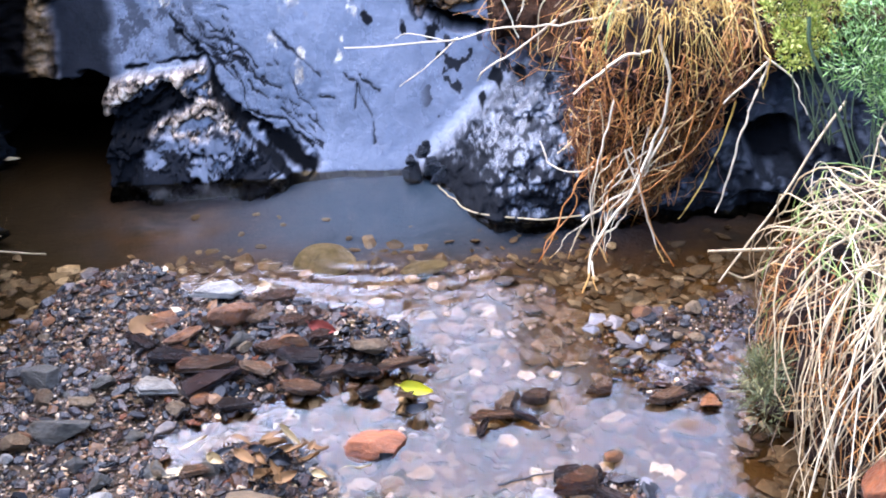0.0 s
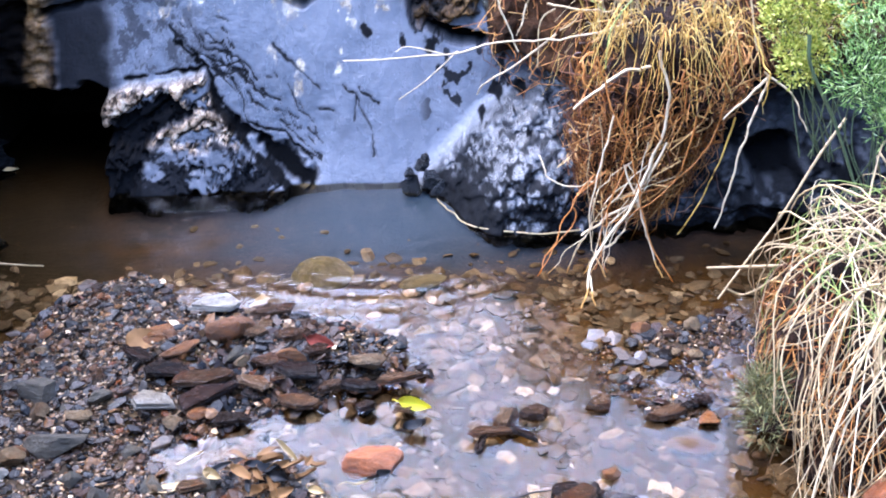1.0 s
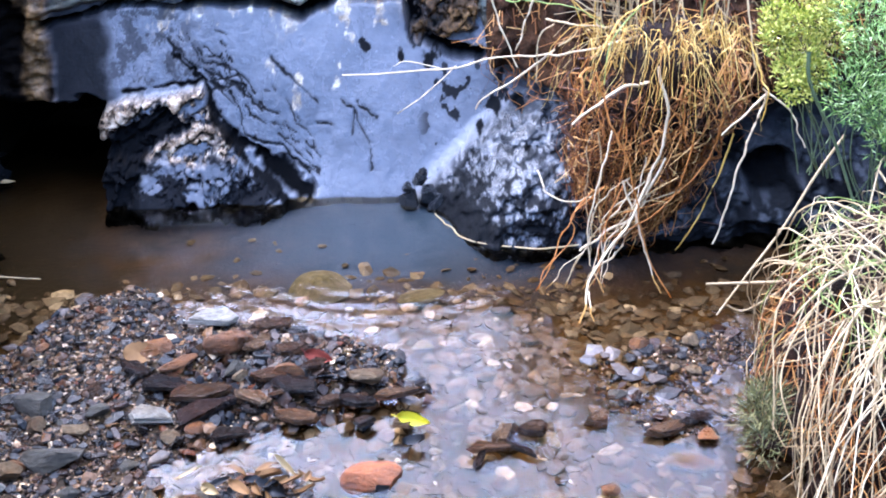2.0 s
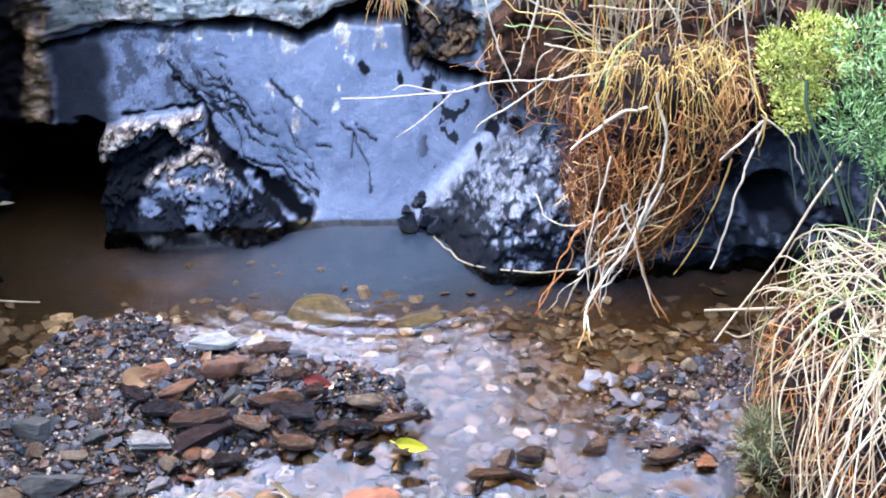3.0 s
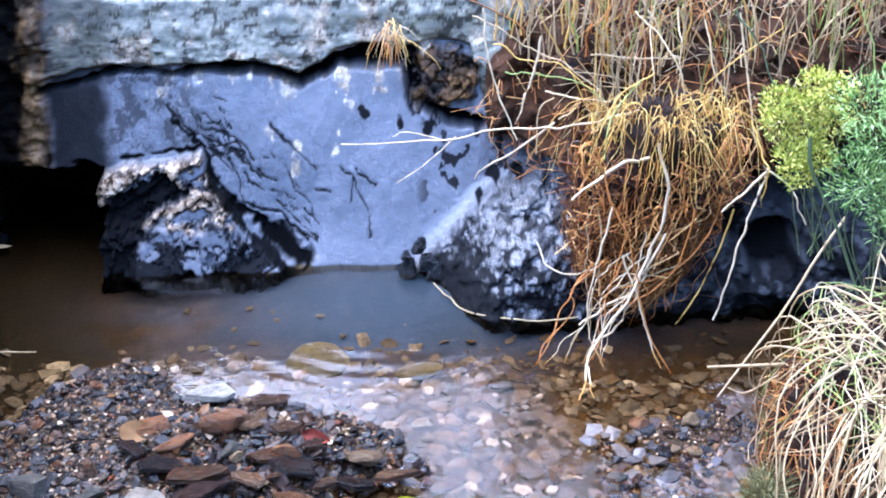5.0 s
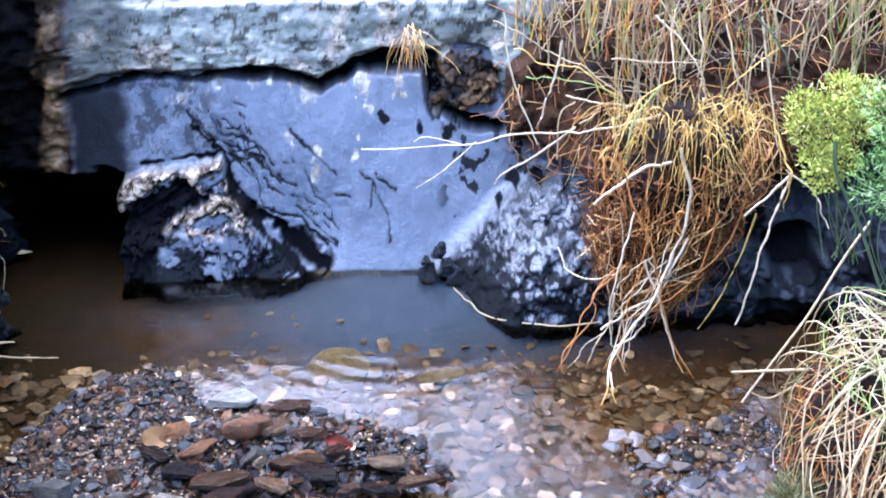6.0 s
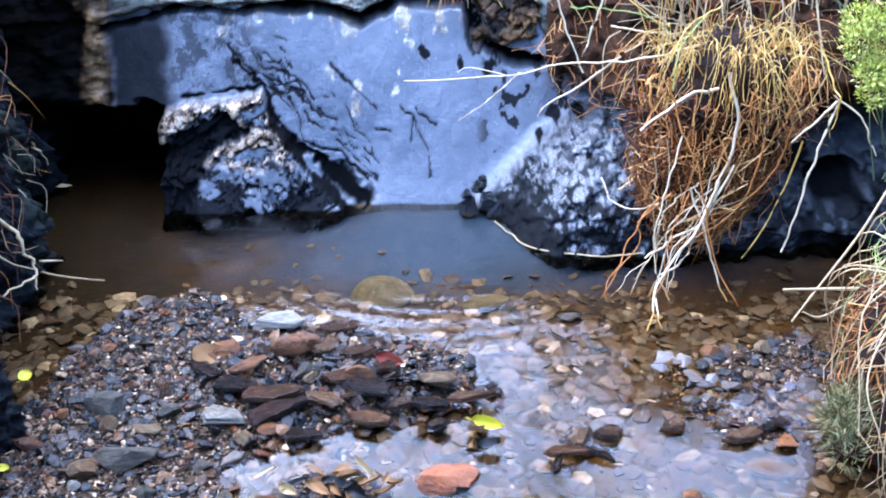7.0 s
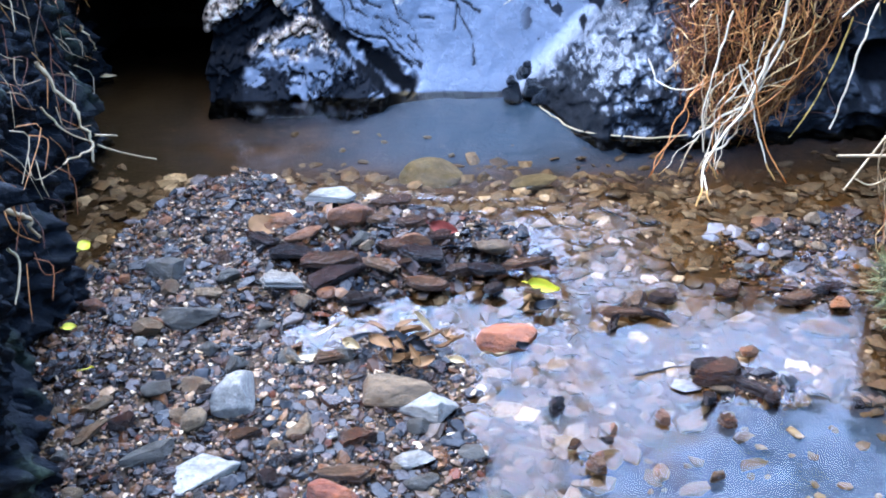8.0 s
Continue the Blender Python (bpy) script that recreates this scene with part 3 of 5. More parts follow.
    # low paints the shade of the dome's underside along its foot
    low = ondome * smooth(0.055, 0.012, Z - 0.04 * rough - 0.02 * fine - 0.03 * smooth(0.16, 0.05, X))
    blot = ondome * smooth(0.10, 0.30, fbm(p3, 0.017, 5, 0.7, seed=42) + 0.5 * smooth(0.10, 0.0, Z)) * smooth(0.26, 0.06, Z)
    dark = np.maximum.reduce([dark, 0.92 * low, 0.88 * blot, 0.85 * smooth(0.006, -0.004, Z) * (1 - smooth(-0.30, -0.25, X) * smooth(0.02, -0.06, X))])
    Yv = Yv + ondome * (0.013 * fbm(p3, 0.06, 5, 0.66, seed=51) + 0.006 * fbm(p3, 0.014, 3, seed=52) + 0.012 * np.abs(fbm(p3, 0.04, 4, 0.6, seed=53))) + 0.005 * fbm(p, 0.12, 4, seed=61) + above * (0.006 * fbm(np.stack([X * 0.4, 0 * X, Z], -1), 0.05, 4, 0.6, seed=71) + 0.002 * fine)
    Yv = Yv + 0.02 * ondome * smooth(0.45, 0.62, X) * np.sign(vnoise(np.stack([X / 0.2, Z / 0.05, 0 * X], -1), 95)) * smooth(0, 0.3, np.abs(vnoise(np.stack([X / 0.2, Z / 0.05, 0 * X], -1), 95)))
    streak = fbm(np.stack([X, 0 * X, Z * 0.4], -1), 0.022, 4, 0.65, seed=101)
    crust = 0.8 * smooth(0.34, 0.50, streak + 0.25 * fbm(p, 0.11, 2, seed=107)) * smooth(0.09, 0.0, zc - Z) * smooth(-0.62, -0.56, X) * (X < 0.0)
    for lx, lz, lr_ in LICHEN:
        crust = np.maximum(crust, smooth(1.05, 0.65, np.hypot(X - lx, (Z - lz) * 0.6) / (0.72 * lr_) - 0.9 * streak - 0.6 * fine))
    crust = crust * (1 - above) * (1 - 0.9 * dark) * (0.35 + 0.65 * smooth(-0.25, 0.2, fbm(p, 0.009, 2, seed=109)))
    rub = np.clip(np.maximum.reduce([upper * (1 - hollow) * smooth(0.10, 0.25, crumb), above * (1 - left) * 0.5 * smooth(0.25, 0.8, rough), 0.10 * left]), 0, 1)
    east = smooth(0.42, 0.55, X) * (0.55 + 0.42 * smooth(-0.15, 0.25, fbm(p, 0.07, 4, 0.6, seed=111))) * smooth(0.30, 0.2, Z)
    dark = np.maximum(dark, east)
    # band: shaded strip of set-back wall, painted as darkening
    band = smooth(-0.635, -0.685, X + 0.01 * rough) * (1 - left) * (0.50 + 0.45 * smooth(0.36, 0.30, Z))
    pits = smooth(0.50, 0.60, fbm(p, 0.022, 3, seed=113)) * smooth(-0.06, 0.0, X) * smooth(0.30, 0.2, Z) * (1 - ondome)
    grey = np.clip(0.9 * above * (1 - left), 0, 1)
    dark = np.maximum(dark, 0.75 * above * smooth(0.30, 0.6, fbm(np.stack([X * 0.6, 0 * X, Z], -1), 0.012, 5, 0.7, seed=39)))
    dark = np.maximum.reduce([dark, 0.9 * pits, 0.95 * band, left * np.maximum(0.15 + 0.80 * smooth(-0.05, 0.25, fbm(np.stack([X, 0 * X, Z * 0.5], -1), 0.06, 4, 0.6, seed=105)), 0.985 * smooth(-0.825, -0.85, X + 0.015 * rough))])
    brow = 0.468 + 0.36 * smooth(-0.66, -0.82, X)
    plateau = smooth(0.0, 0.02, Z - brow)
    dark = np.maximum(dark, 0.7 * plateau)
    grey, rub = np.maximum(grey, plateau), rub * (1 - plateau)
    Yv, Z = Yv + 2.0 * np.clip(Z - brow, 0, 1), np.minimum(Z, brow + 0.08 * (Z - brow))
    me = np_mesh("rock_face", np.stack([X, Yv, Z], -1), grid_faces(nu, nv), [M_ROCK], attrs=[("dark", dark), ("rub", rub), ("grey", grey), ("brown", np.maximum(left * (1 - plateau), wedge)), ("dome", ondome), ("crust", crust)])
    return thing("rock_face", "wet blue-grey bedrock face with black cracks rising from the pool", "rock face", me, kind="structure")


rock_face()


# ---- stones ----
def ico(sub):
    bm = bmesh.new()
    bmesh.ops.create_icosphere(bm, subdivisions=sub, radius=1.0)
    v = np.array([q.co for q in bm.verts])
    f = np.array([[q.index for q in t.verts] for t in bm.faces])
    bm.free()
    return v, f


def stone_shape(r, sub, cuts=7, keep=0.62):
    """A unit stone: a ball cut by random planes, so that it has facets and worn corners."""
    v, f = ico(sub)
    for _ in range(cuts):
        n = r.normal(size=3)
        n /= np.linalg.norm(n)
        d = v @ n
        lim = r.uniform(keep, 0.92)
        v = v - np.outer(np.clip(d - lim, 0, None) * (0.92 if sub < 3 else 0.985), n)
    v = v * (1 + 0.035 * fbm(v + r.uniform(0, 50, 3), 0.7, 2)[:, None])
    return v, f


def turn(yaw, tx, ty):
    return np.array(Euler((tx, ty, yaw)).to_matrix())


def scatter(name, label, spots, sizes, flat, tilt, shapes, material, seed, sink=0.25):
    """One mesh of many pebbles at spots (x, y, z)."""
    r = np.random.default_rng(seed)
    V, F, base = [], [], 0
    for (x, y, z), s in zip(spots, sizes):
        v, f = shapes[r.integers(len(shapes))]
        sc = s * np.array([r.uniform(0.8, 1.35), r.uniform(0.65, 1.0), r.uniform(*flat)])
        m = turn(r.uniform(0, 6.28), r.normal(0, tilt), r.normal(0, tilt))
        V.append((v * sc) @ m.T + (x, y, z + sc[2] * (1 - 2 * sink)))
        F.append(f + base)
        base += len(v)
    me = np_mesh(name, np.concatenate(V), np.concatenate(F), [material], flat=True)
    return thing(name, label, "gravel", me, kind="stuff")


def bed_z(x, y):
    return ground_height(np.atleast_1d(np.float64(x)), np.atleast_1d(np.float64(y)))


r0 = np.random.default_rng(11)
SMALL = [stone_shape(r0, 1, 9, 0.35) for _ in range(60)]


def spread(n, x0, x1, y0, y1, test, seed):
    r = np.random.default_rng(seed)
    x, y = r.uniform(x0, x1, n), r.uniform(y0, y1, n)
    z = ground_height(x, y)
    k = test(x, y, z)
    return np.stack([x, y, z], -1)[k], r


def in_channel(x, y):
    return (x > bank_l(y) - 0.06) & ((x < bank_r(y) + 0.12) | (y > 1.6))


def coverage(x, y, z):
    return (z > -0.007) & in_channel(x, y)


spots, r = spread(64000, -0.95, 0.62, 0.72, 1.85, coverage, 21)
scatter("fine_gravel", "fine wet brown grit between larger stones", spots, np.clip(r.lognormal(-5.8, 0.35, len(spots)), 0.0018, 0.006), (0.25, 0.6), 0.35, SMALL, M_GRIT, 25, 0.1)
spots, r = spread(21000, -0.95, 0.62, 0.72, 1.85, coverage, 27)
scatter("gravel_bar", "mixed brown and grey wet pebbles heaped beside the stream", spots, np.clip(r.lognormal(-5.2, 0.46, len(spots)), 0.003, 0.016) * np.where(spots[:, 0] > 0.1, 0.6, 1.0), (0.16, 0.42), 0.28, SMALL, M_GRAVEL, 22, 0.1)
spots, r = spread(11000, -0.95, 0.8, 0.72, 2.0, lambda x, y, z: (z <= -0.004) & (z > -0.085) & in_channel(x, y) & (r0.uniform(size=len(x)) < np.where(y > 1.86, 0.02, np.where(y > 1.78, 0.12, np.where(y > 1.70, 0.6, np.where(np.hypot((x - 0.27) / 0.28, (y - 0.92) / 0.18) < 1, 0.12, 1))))), 23)
scatter("submerged_gravel", "flat pale and brown pebbles under shallow water", spots, np.clip(r.lognormal(-4.55, 0.5, len(spots)), 0.004, 0.026), (0.2, 0.42), 0.15, SMALL, M_SUBMERGED, 24, 0.3)

BIG = [stone_shape(r0, 4, 13, 0.36) for _ in range(16)]
ROUND = [stone_shape(r0, 4, 12, 0.46) for _ in range(8)]
BLOCKY = [stone_shape(np.random.default_rng(900 + q), 4, 11, 0.50) for q in range(4)]
STONE_MATS = {"O": M_ORANGESTONE, "T": M_TANSTONE, "B": M_BLUESTONE, "R": M_RUSTSTONE, "S": M_SLATE, "P": M_PALESTONE, "L": M_PALESTONE, "Y": M_MOSSSTONE, "K": M_BLACKSTONE}
STONE_MESHES = {}


def slab_shape(r):
    """A broken slate: an uneven polygon with a bevelled rim, two split layers and chipped corners."""
    n = int(r.integers(5, 9))
    a = np.sort(r.uniform(0, 6.28, n))
    a = 0.55 * a + 0.45 * np.arange(n) * 6.283 / n
    rad = r.uniform(0.62, 1.0, n)
    ring = np.stack([np.cos(a) * rad, np.sin(a) * rad], -1)
    levels = [(0.86, -1.0), (1.0, -0.72), (r.uniform(0.93, 1.0), 0.0), (r.uniform(0.86, 0.97), 0.1), (r.uniform(0.84, 0.94), 0.74), (r.uniform(0.7, 0.82), 1.0)]
    V = [np.column_stack([ring * k + r.normal(0, 0.025, ring.shape), np.full(n, z) + r.normal(0, 0.07, n)]) for k, z in levels]
    V = np.concatenate([[[0, 0, -1.0]], *V, [[r.normal(0, 0.1), r.normal(0, 0.1), 1.0]]])
    F = []
    for q in range(n):
        w = (q + 1) % n
        F.append([0, 1 + w, 1 + q])
        for k in range(len(levels) - 1):
            b0, b1 = 1 + k * n, 1 + (k + 1) * n
            F += [[b0 + q, b0 + w, b1 + w], [b0 + q, b1 + w, b1 + q]]
        F.append([1 + (len(levels) - 1) * n + q, 1 + (len(levels) - 1) * n + w, len(V) - 1])
    return V, np.array(F)


SLABS = [slab_shape(r0) for _ in range(16)]
spots, r = spread(5200, -0.95, 0.62, 0.72, 1.72, coverage, 29)
scatter("slate_chips", "small broken slate chips strewn over the gravel", spots, np.clip(r.lognormal(-4.7, 0.36, len(spots)), 0.005, 0.020), (0.10, 0.22), 0.22, SLABS, M_CHIPS, 26, 0.0)
heap_spots = np.stack([r.normal(-0.27, 0.10, 230), r.normal(1.43, 0.05, 230), np.zeros(230)], -1)
heap_spots[:, 2] = ground_height(heap_spots[:, 0], heap_spots[:, 1]) + 0.004
heap_spots = heap_spots[heap_spots[:, 2] > -0.012]
scatter("heap_chips", "jumbled dark brown slate chips on the heap", heap_spots, r.uniform(0.006, 0.018, len(heap_spots)), (0.07, 0.18), 0.45, SLABS, M_CHIPS, 28, 0.0)
stone_rng = random.Random(5)


def stone_mesh(kind, k):
    if (kind, k) not in STONE_MESHES:
        v, f = BLOCKY[k % 4] if kind == "O" else ROUND[k % 8] if kind in "TY" else SLABS[k] if kind in "SL" else BIG[k]
        v = v / np.abs(v).max(0)
        v = v + 0.012 * np.stack([fbm(v + 9 * q, 0.25, 4, 0.6, seed=k) for q in range(3)], -1)
        STONE_MESHES[kind, k] = np_mesh("stone", v * 0.5, f, [STONE_MATS[kind]], flat=kind in "SL")
    return STONE_MESHES[kind, k]


def stone(x, y, length, wide, high, yaw, kind, label, tilt=7.0, name="stone"):
    """A single stone, lying on the bed; length along its long axis."""
    z = float(bed_z(x, y)[0])
    h = length * high
    heap = math.exp(-(((x + 0.27) / 0.22) ** 2 + ((y - 1.47) / 0.10) ** 2))
    lift = z + h * 0.36
    tilt = tilt + 9 * heap
    if kind in "SRO" and y < 1.6:
        lift = max(lift, 0.014 - h * 0.5)
    m = pose(x, y, lift, stone_rng.uniform(-tilt, tilt), stone_rng.uniform(-tilt, tilt), yaw)
    return thing(name, label, "stone", stone_mesh(kind, stone_rng.randrange(len(BIG))), group="stones on the bar", m=m @ Matrix.Diagonal((length, length * wide, h, 1)))


stone(-0.101, 1.238, 0.093, 0.75, 0.5, 10, "O", "smooth wet orange stone sitting in shallow water")
stone(-0.055, 1.226, 0.034, 0.8, 0.5, 0, "T", "small brown stone beside an orange one")
stone(-0.605, 1.382, 0.073, 0.75, 0.45, 5, "B", "blocky blue-grey stone on wet gravel")
stone(-0.550, 1.268, 0.095, 0.6, 0.35, 20, "B", "flat blue-grey stone with a sharp edge")
stone(-0.606, 1.235, 0.046, 0.8, 0.6, 0, "T", "rounded olive-brown stone on gravel")
stone(-0.546, 1.338, 0.054, 0.55, 0.3, -10, "T", "pale tan stone on gravel")
stone(-0.437, 1.366, 0.073, 0.5, 0.2, 0, "L", "flat whitish stone on wet gravel").location.z += 0.006
stone(-0.370, 1.385, 0.032, 0.7, 0.4, 0, "P", "small whitish stone among dark slates")
stone(-0.232, 1.328, 0.039, 0.9, 0.25, 80, "P", "white stone under shallow water")
stone(0.088, 1.328, 0.052, 0.6, 0.75, 60, "S", "upright brown block of stone in the shallows")
stone(0.131, 1.337, 0.049, 0.6, 0.35, 0, "S", "brown stone leaning on a block")
stone(0.152, 1.336, 0.042, 0.9, 0.3, 0, "P", "pale blue-white stone under water")
stone(0.355, 1.270, 0.077, 0.55, 0.18, 0, "T", "flat yellowish stone under shallow water")
stone(0.230, 1.362, 0.045, 0.8, 0.45, 0, "S", "dark grey stone in the shallows")
stone(0.247, 1.309, 0.049, 0.5, 0.2, 20, "P", "pale blue stone under water")
stone(0.388, 1.313, 0.034, 0.8, 0.5, 0, "R", "small red-brown stone by the straw tussock")
stone(0.335, 1.331, 0.090, 0.3, 0.18, 25, "S", "dark slab of slate slanting out of the water")
stone(-0.015, 1.307, 0.022, 0.8, 0.4, 0, "P", "small white pebble under water")
stone(-0.084, 1.574, 0.038, 0.6, 0.2, 0, "P", "white pebble under water")
stone(-0.028, 1.577, 0.045, 0.5, 0.2, 0, "P", "white flat pebble under water")
stone(0.075, 1.242, 0.065, 0.8, 0.12, 0, "B", "broad pale blue stone under water")
stone(-0.110, 1.376, 0.035, 0.9, 0.3, 0, "P", "whitish stone under water")
stone(-0.214, 1.785, 0.125, 0.95, 0.60, 0, "Y", "rounded mossy stone under the pool").location.z = -0.042
stone(-0.030, 1.735, 0.095, 0.5, 0.25, 5, "Y", "flat mossy stone under the pool").location.z = -0.020
stone(-0.482, 1.519, 0.069, 0.7, 0.18, 20, "R", "flat orange-brown stone on the bar")
stone(-0.520, 1.377, 0.044, 0.7, 0.5, 0, "B", "purple-grey stone on the bar")
stone(-0.454, 1.273, 0.053, 0.6, 0.22, -20, "B", "flat grey stone on the bar")
stone(-0.410, 1.196, 0.049, 0.8, 0.3, 0, "B", "purple-grey stone at the water's edge")
stone(-0.514, 1.201, 0.041, 0.8, 0.5, 0, "B", "grey-blue rounded stone on the bar")
stone(-0.472, 1.165, 0.037, 0.8, 0.6, 40, "B", "grey-blue rounded stone on the bar")
stone(-0.352, 1.195, 0.049, 0.5, 0.2, 10, "S", "dark slate beside a pale leaf")
stone(0.171, 1.150, 0.071, 0.6, 0.45, 0, "S", "brown-black stone in the shallows")
stone(-0.455, 1.070, 0.092, 0.62, 0.50, 70, "P", "pale wedge-shaped stone with a dark flank")
stone(-0.265, 1.099, 0.116, 0.5, 0.26, 0, "T", "grey-brown lens-shaped stone at the water's edge")
stone(-0.205, 1.077, 0.100, 0.62, 0.36, 0, "P", "tan oval stone at the water's edge")
stone(-0.226, 0.974, 0.055, 0.55, 0.35, 8, "P", "white oval stone on gravel")
stone(-0.319, 0.910, 0.066, 0.6, 0.5, 0, "O", "red-orange stone on gravel")
stone(-0.313, 0.947, 0.088, 0.3, 0.16, 0, "S", "dark slate slab over an orange stone")
stone(-0.558, 1.096, 0.053, 0.75, 0.5, 0, "B", "rounded grey stone on gravel")
stone(-0.540, 0.980, 0.092, 0.35, 0.2, 38, "B", "long grey slate slab lying askew")
stone(-0.613, 1.204, 0.025, 0.8, 0.6, 0, "P", "small white pebble on the bar")
stone(-0.469, 0.940, 0.107, 0.8, 0.1, 0, "L", "broad flat lavender-grey stone")
stone(-0.215, 0.942, 0.050, 0.7, 0.3, 0, "B", "blue-grey stone on gravel")
stone(-0.517, 1.113, 0.043, 0.8, 0.4, 0, "T", "brown-grey stone on gravel")
stone(-0.440, 1.016, 0.052, 0.5, 0.3, 10, "S", "brown slate on gravel")
stone(-0.328, 1.010, 0.020, 0.8, 0.6, 0, "P", "small white pebble on gravel")
stone(0.174, 1.123, 0.037, 0.5, 0.4, 0, "T", "yellow-tan stone in the shallows")
stone(0.164, 1.169, 0.055, 0.6, 0.4, 0, "S", "dark stone in the shallows")
stone(0.221, 1.120, 0.086, 0.25, 0.2, -35, "S", "dark slate splinter in the shallows")
stone(-0.045, 1.095, 0.034, 0.6, 0.9, 60, "S", "purple-brown stone standing in shallow water")
stone(-0.081, 1.178, 0.039, 0.8, 0.3, 0, "T", "brown stone beside an orange one")
stone(-0.111, 1.101, 0.052, 0.8, 0.2, 0, "P", "pale stone under water")
stone(-0.043, 1.035, 0.051, 0.9, 0.2, 0, "P", "pinkish pale stone under water")
stone(-0.640, 1.071, 0.055, 0.4, 0.3, 40, "T", "olive stone by the bank")
stone(-0.633, 1.027, 0.057, 0.35, 0.25, 50, "T", "olive-brown slate by the bank")
stone(-0.596, 1.041, 0.042, 0.7, 0.4, 0, "S", "dark stone by the bank")
stone(-0.699, 1.304, 0.061, 0.5, 0.4, -20, "R", "brown stone by the dark bank")
stone(-0.395, 0.942, 0.039, 0.8, 0.3, 0, "S", "dark grey stone on gravel")
stone(-0.293, 1.003, 0.058, 0.7, 0.3, 0, "S", "dark blue-grey stone on gravel")
stone(-0.154, 0.999, 0.043, 0.7, 0.3, 0, "B", "grey stone in shallow water")

# the pile of slabs on the heap
def slab_on_heap(x, y, z, length, wide, high, yaw, pitch, kind, label):
    """A slab of the loose pile at the middle height z, its near side tipped down."""
    m = pose(x, y, z, pitch, stone_rng.uniform(-7, 7), yaw)
    return thing("stone", label, "stone", stone_mesh(kind, stone_rng.randrange(len(BIG))), group="stones on the bar", m=m @ Matrix.Diagonal((length, length * wide, length * high, 1)))


slab_on_heap(-0.335, 1.527, 0.043, 0.092, 0.7, 0.55, 10, 8, "R", "rusty brown block of stone on the slate heap")
slab_on_heap(-0.277, 1.594, 0.027, 0.087, 0.42, 0.096, 8, 4, "S", "thin dark slate slab on the gravel heap")
slab_on_heap(-0.377, 1.630, 0.018, 0.109, 0.47, 0.12, 25, 3, "L", "pale flat slab just breaking the surface")
slab_on_heap(-0.318, 1.459, 0.036, 0.046, 0.68, 0.4, 30, 5, "B", "pale blue-grey stone on the slate heap")
slab_on_heap(-0.211, 1.417, 0.033, 0.110, 0.36, 0.096, -6, 4, "S", "long brown slate slab lying across the heap")
slab_on_heap(-0.127, 1.444, 0.029, 0.075, 0.53, 0.36, -8, 3, "T", "blocky tan-brown stone at the heap's edge")
slab_on_heap(-0.067, 1.412, 0.018, 0.092, 0.26, 0.128, 3, 1, "S", "narrow black slate lying in the water")
slab_on_heap(-0.268, 1.439, 0.037, 0.080, 0.42, 0.112, 14, 6, "S", "dark grey slate slab stacked on the heap")
slab_on_heap(-0.344, 1.368, 0.025, 0.114, 0.49, 0.120, 10, 7, "S", "broad dark slate slab on the heap's near slope")
slab_on_heap(-0.316, 1.331, 0.014, 0.067, 0.42, 0.128, 8, 4, "S", "black slate at the water's edge")
slab_on_heap(-0.426, 1.430, 0.032, 0.092, 0.42, 0.104, -14, 4, "S", "dark slate slab stacked on the heap")
slab_on_heap(-0.365, 1.406, 0.033, 0.097, 0.38, 0.112, 12, 6, "S", "black slate slab stacked on the heap")
slab_on_heap(-0.196, 1.464, 0.038, 0.058, 0.51, 0.160, 24, 4, "S", "brown slate slab stacked on the heap")
slab_on_heap(-0.244, 1.505, 0.039, 0.066, 0.47, 0.160, -18, 3, "S", "dark slate slab stacked on the heap")
slab_on_heap(-0.410, 1.485, 0.033, 0.076, 0.47, 0.16, 20, 4, "R", "rust-brown slab stacked on the heap")
slab_on_heap(-0.128, 1.394, 0.020, 0.062, 0.42, 0.160, -12, 3, "S", "dark brown slate at the heap's foot")
slab_on_heap(-0.172, 1.394, 0.021, 0.048, 0.51, 0.240, 30, 4, "S", "dark slate at the heap's foot")
slab_on_heap(-0.218, 1.365, 0.014, 0.079, 0.42, 0.160, -10, 2, "S", "dark slate standing in the puddle's edge")
slab_on_heap(-0.287, 1.398, 0.028, 0.073, 0.42, 0.128, -22, 6, "S", "dark slate slab stacked on the heap")
slab_on_heap(-0.477, 1.473, 0.028, 0.073, 0.42, 0.128, -30, 4, "S", "dark slate slab on the bar")
slab_on_heap(-0.119, 1.354, 0.013, 0.039, 0.59, 0.320, 0, 2, "S", "dark brown wet stone in the shallows")
slab_on_heap(-0.294, 1.517, 0.039, 0.054, 0.51, 0.144, 40, 2, "S", "brown slate slab stacked on the heap")
slab_on_heap(-0.167, 1.541, 0.023, 0.053, 0.42, 0.128, -25, 2, "S", "dark slate at the heap's far edge")
slab_on_heap(-0.456, 1.540, 0.028, 0.067, 0.51, 0.14, 35, 3, "R", "flat orange-brown stone on the bar")

# slabs stacked along the heap's near slope
stack = random.Random(23)
for k in range(20):
    x = -0.47 + 0.40 * (k % 10) / 9 + stack.uniform(-0.03, 0.03)
    y = 1.378 + 0.05 * (k // 10) + stack.uniform(-0.018, 0.018) - 0.12 * (x + 0.27)
    kind = stack.choice("SSSSSSSRRT")
    flat = kind == "S"
    slab = stone(x, y, stack.uniform(0.028, 0.07) if flat else stack.uniform(0.02, 0.035), stack.uniform(0.4, 0.85), stack.uniform(0.07, 0.16) if flat else 0.5, stack.uniform(-80, 80), kind, "dark brown slate slab stacked on the heap" if flat else "small brown stone wedged between slates", 26)
    slab.location.z += 0.003 * stack.random()

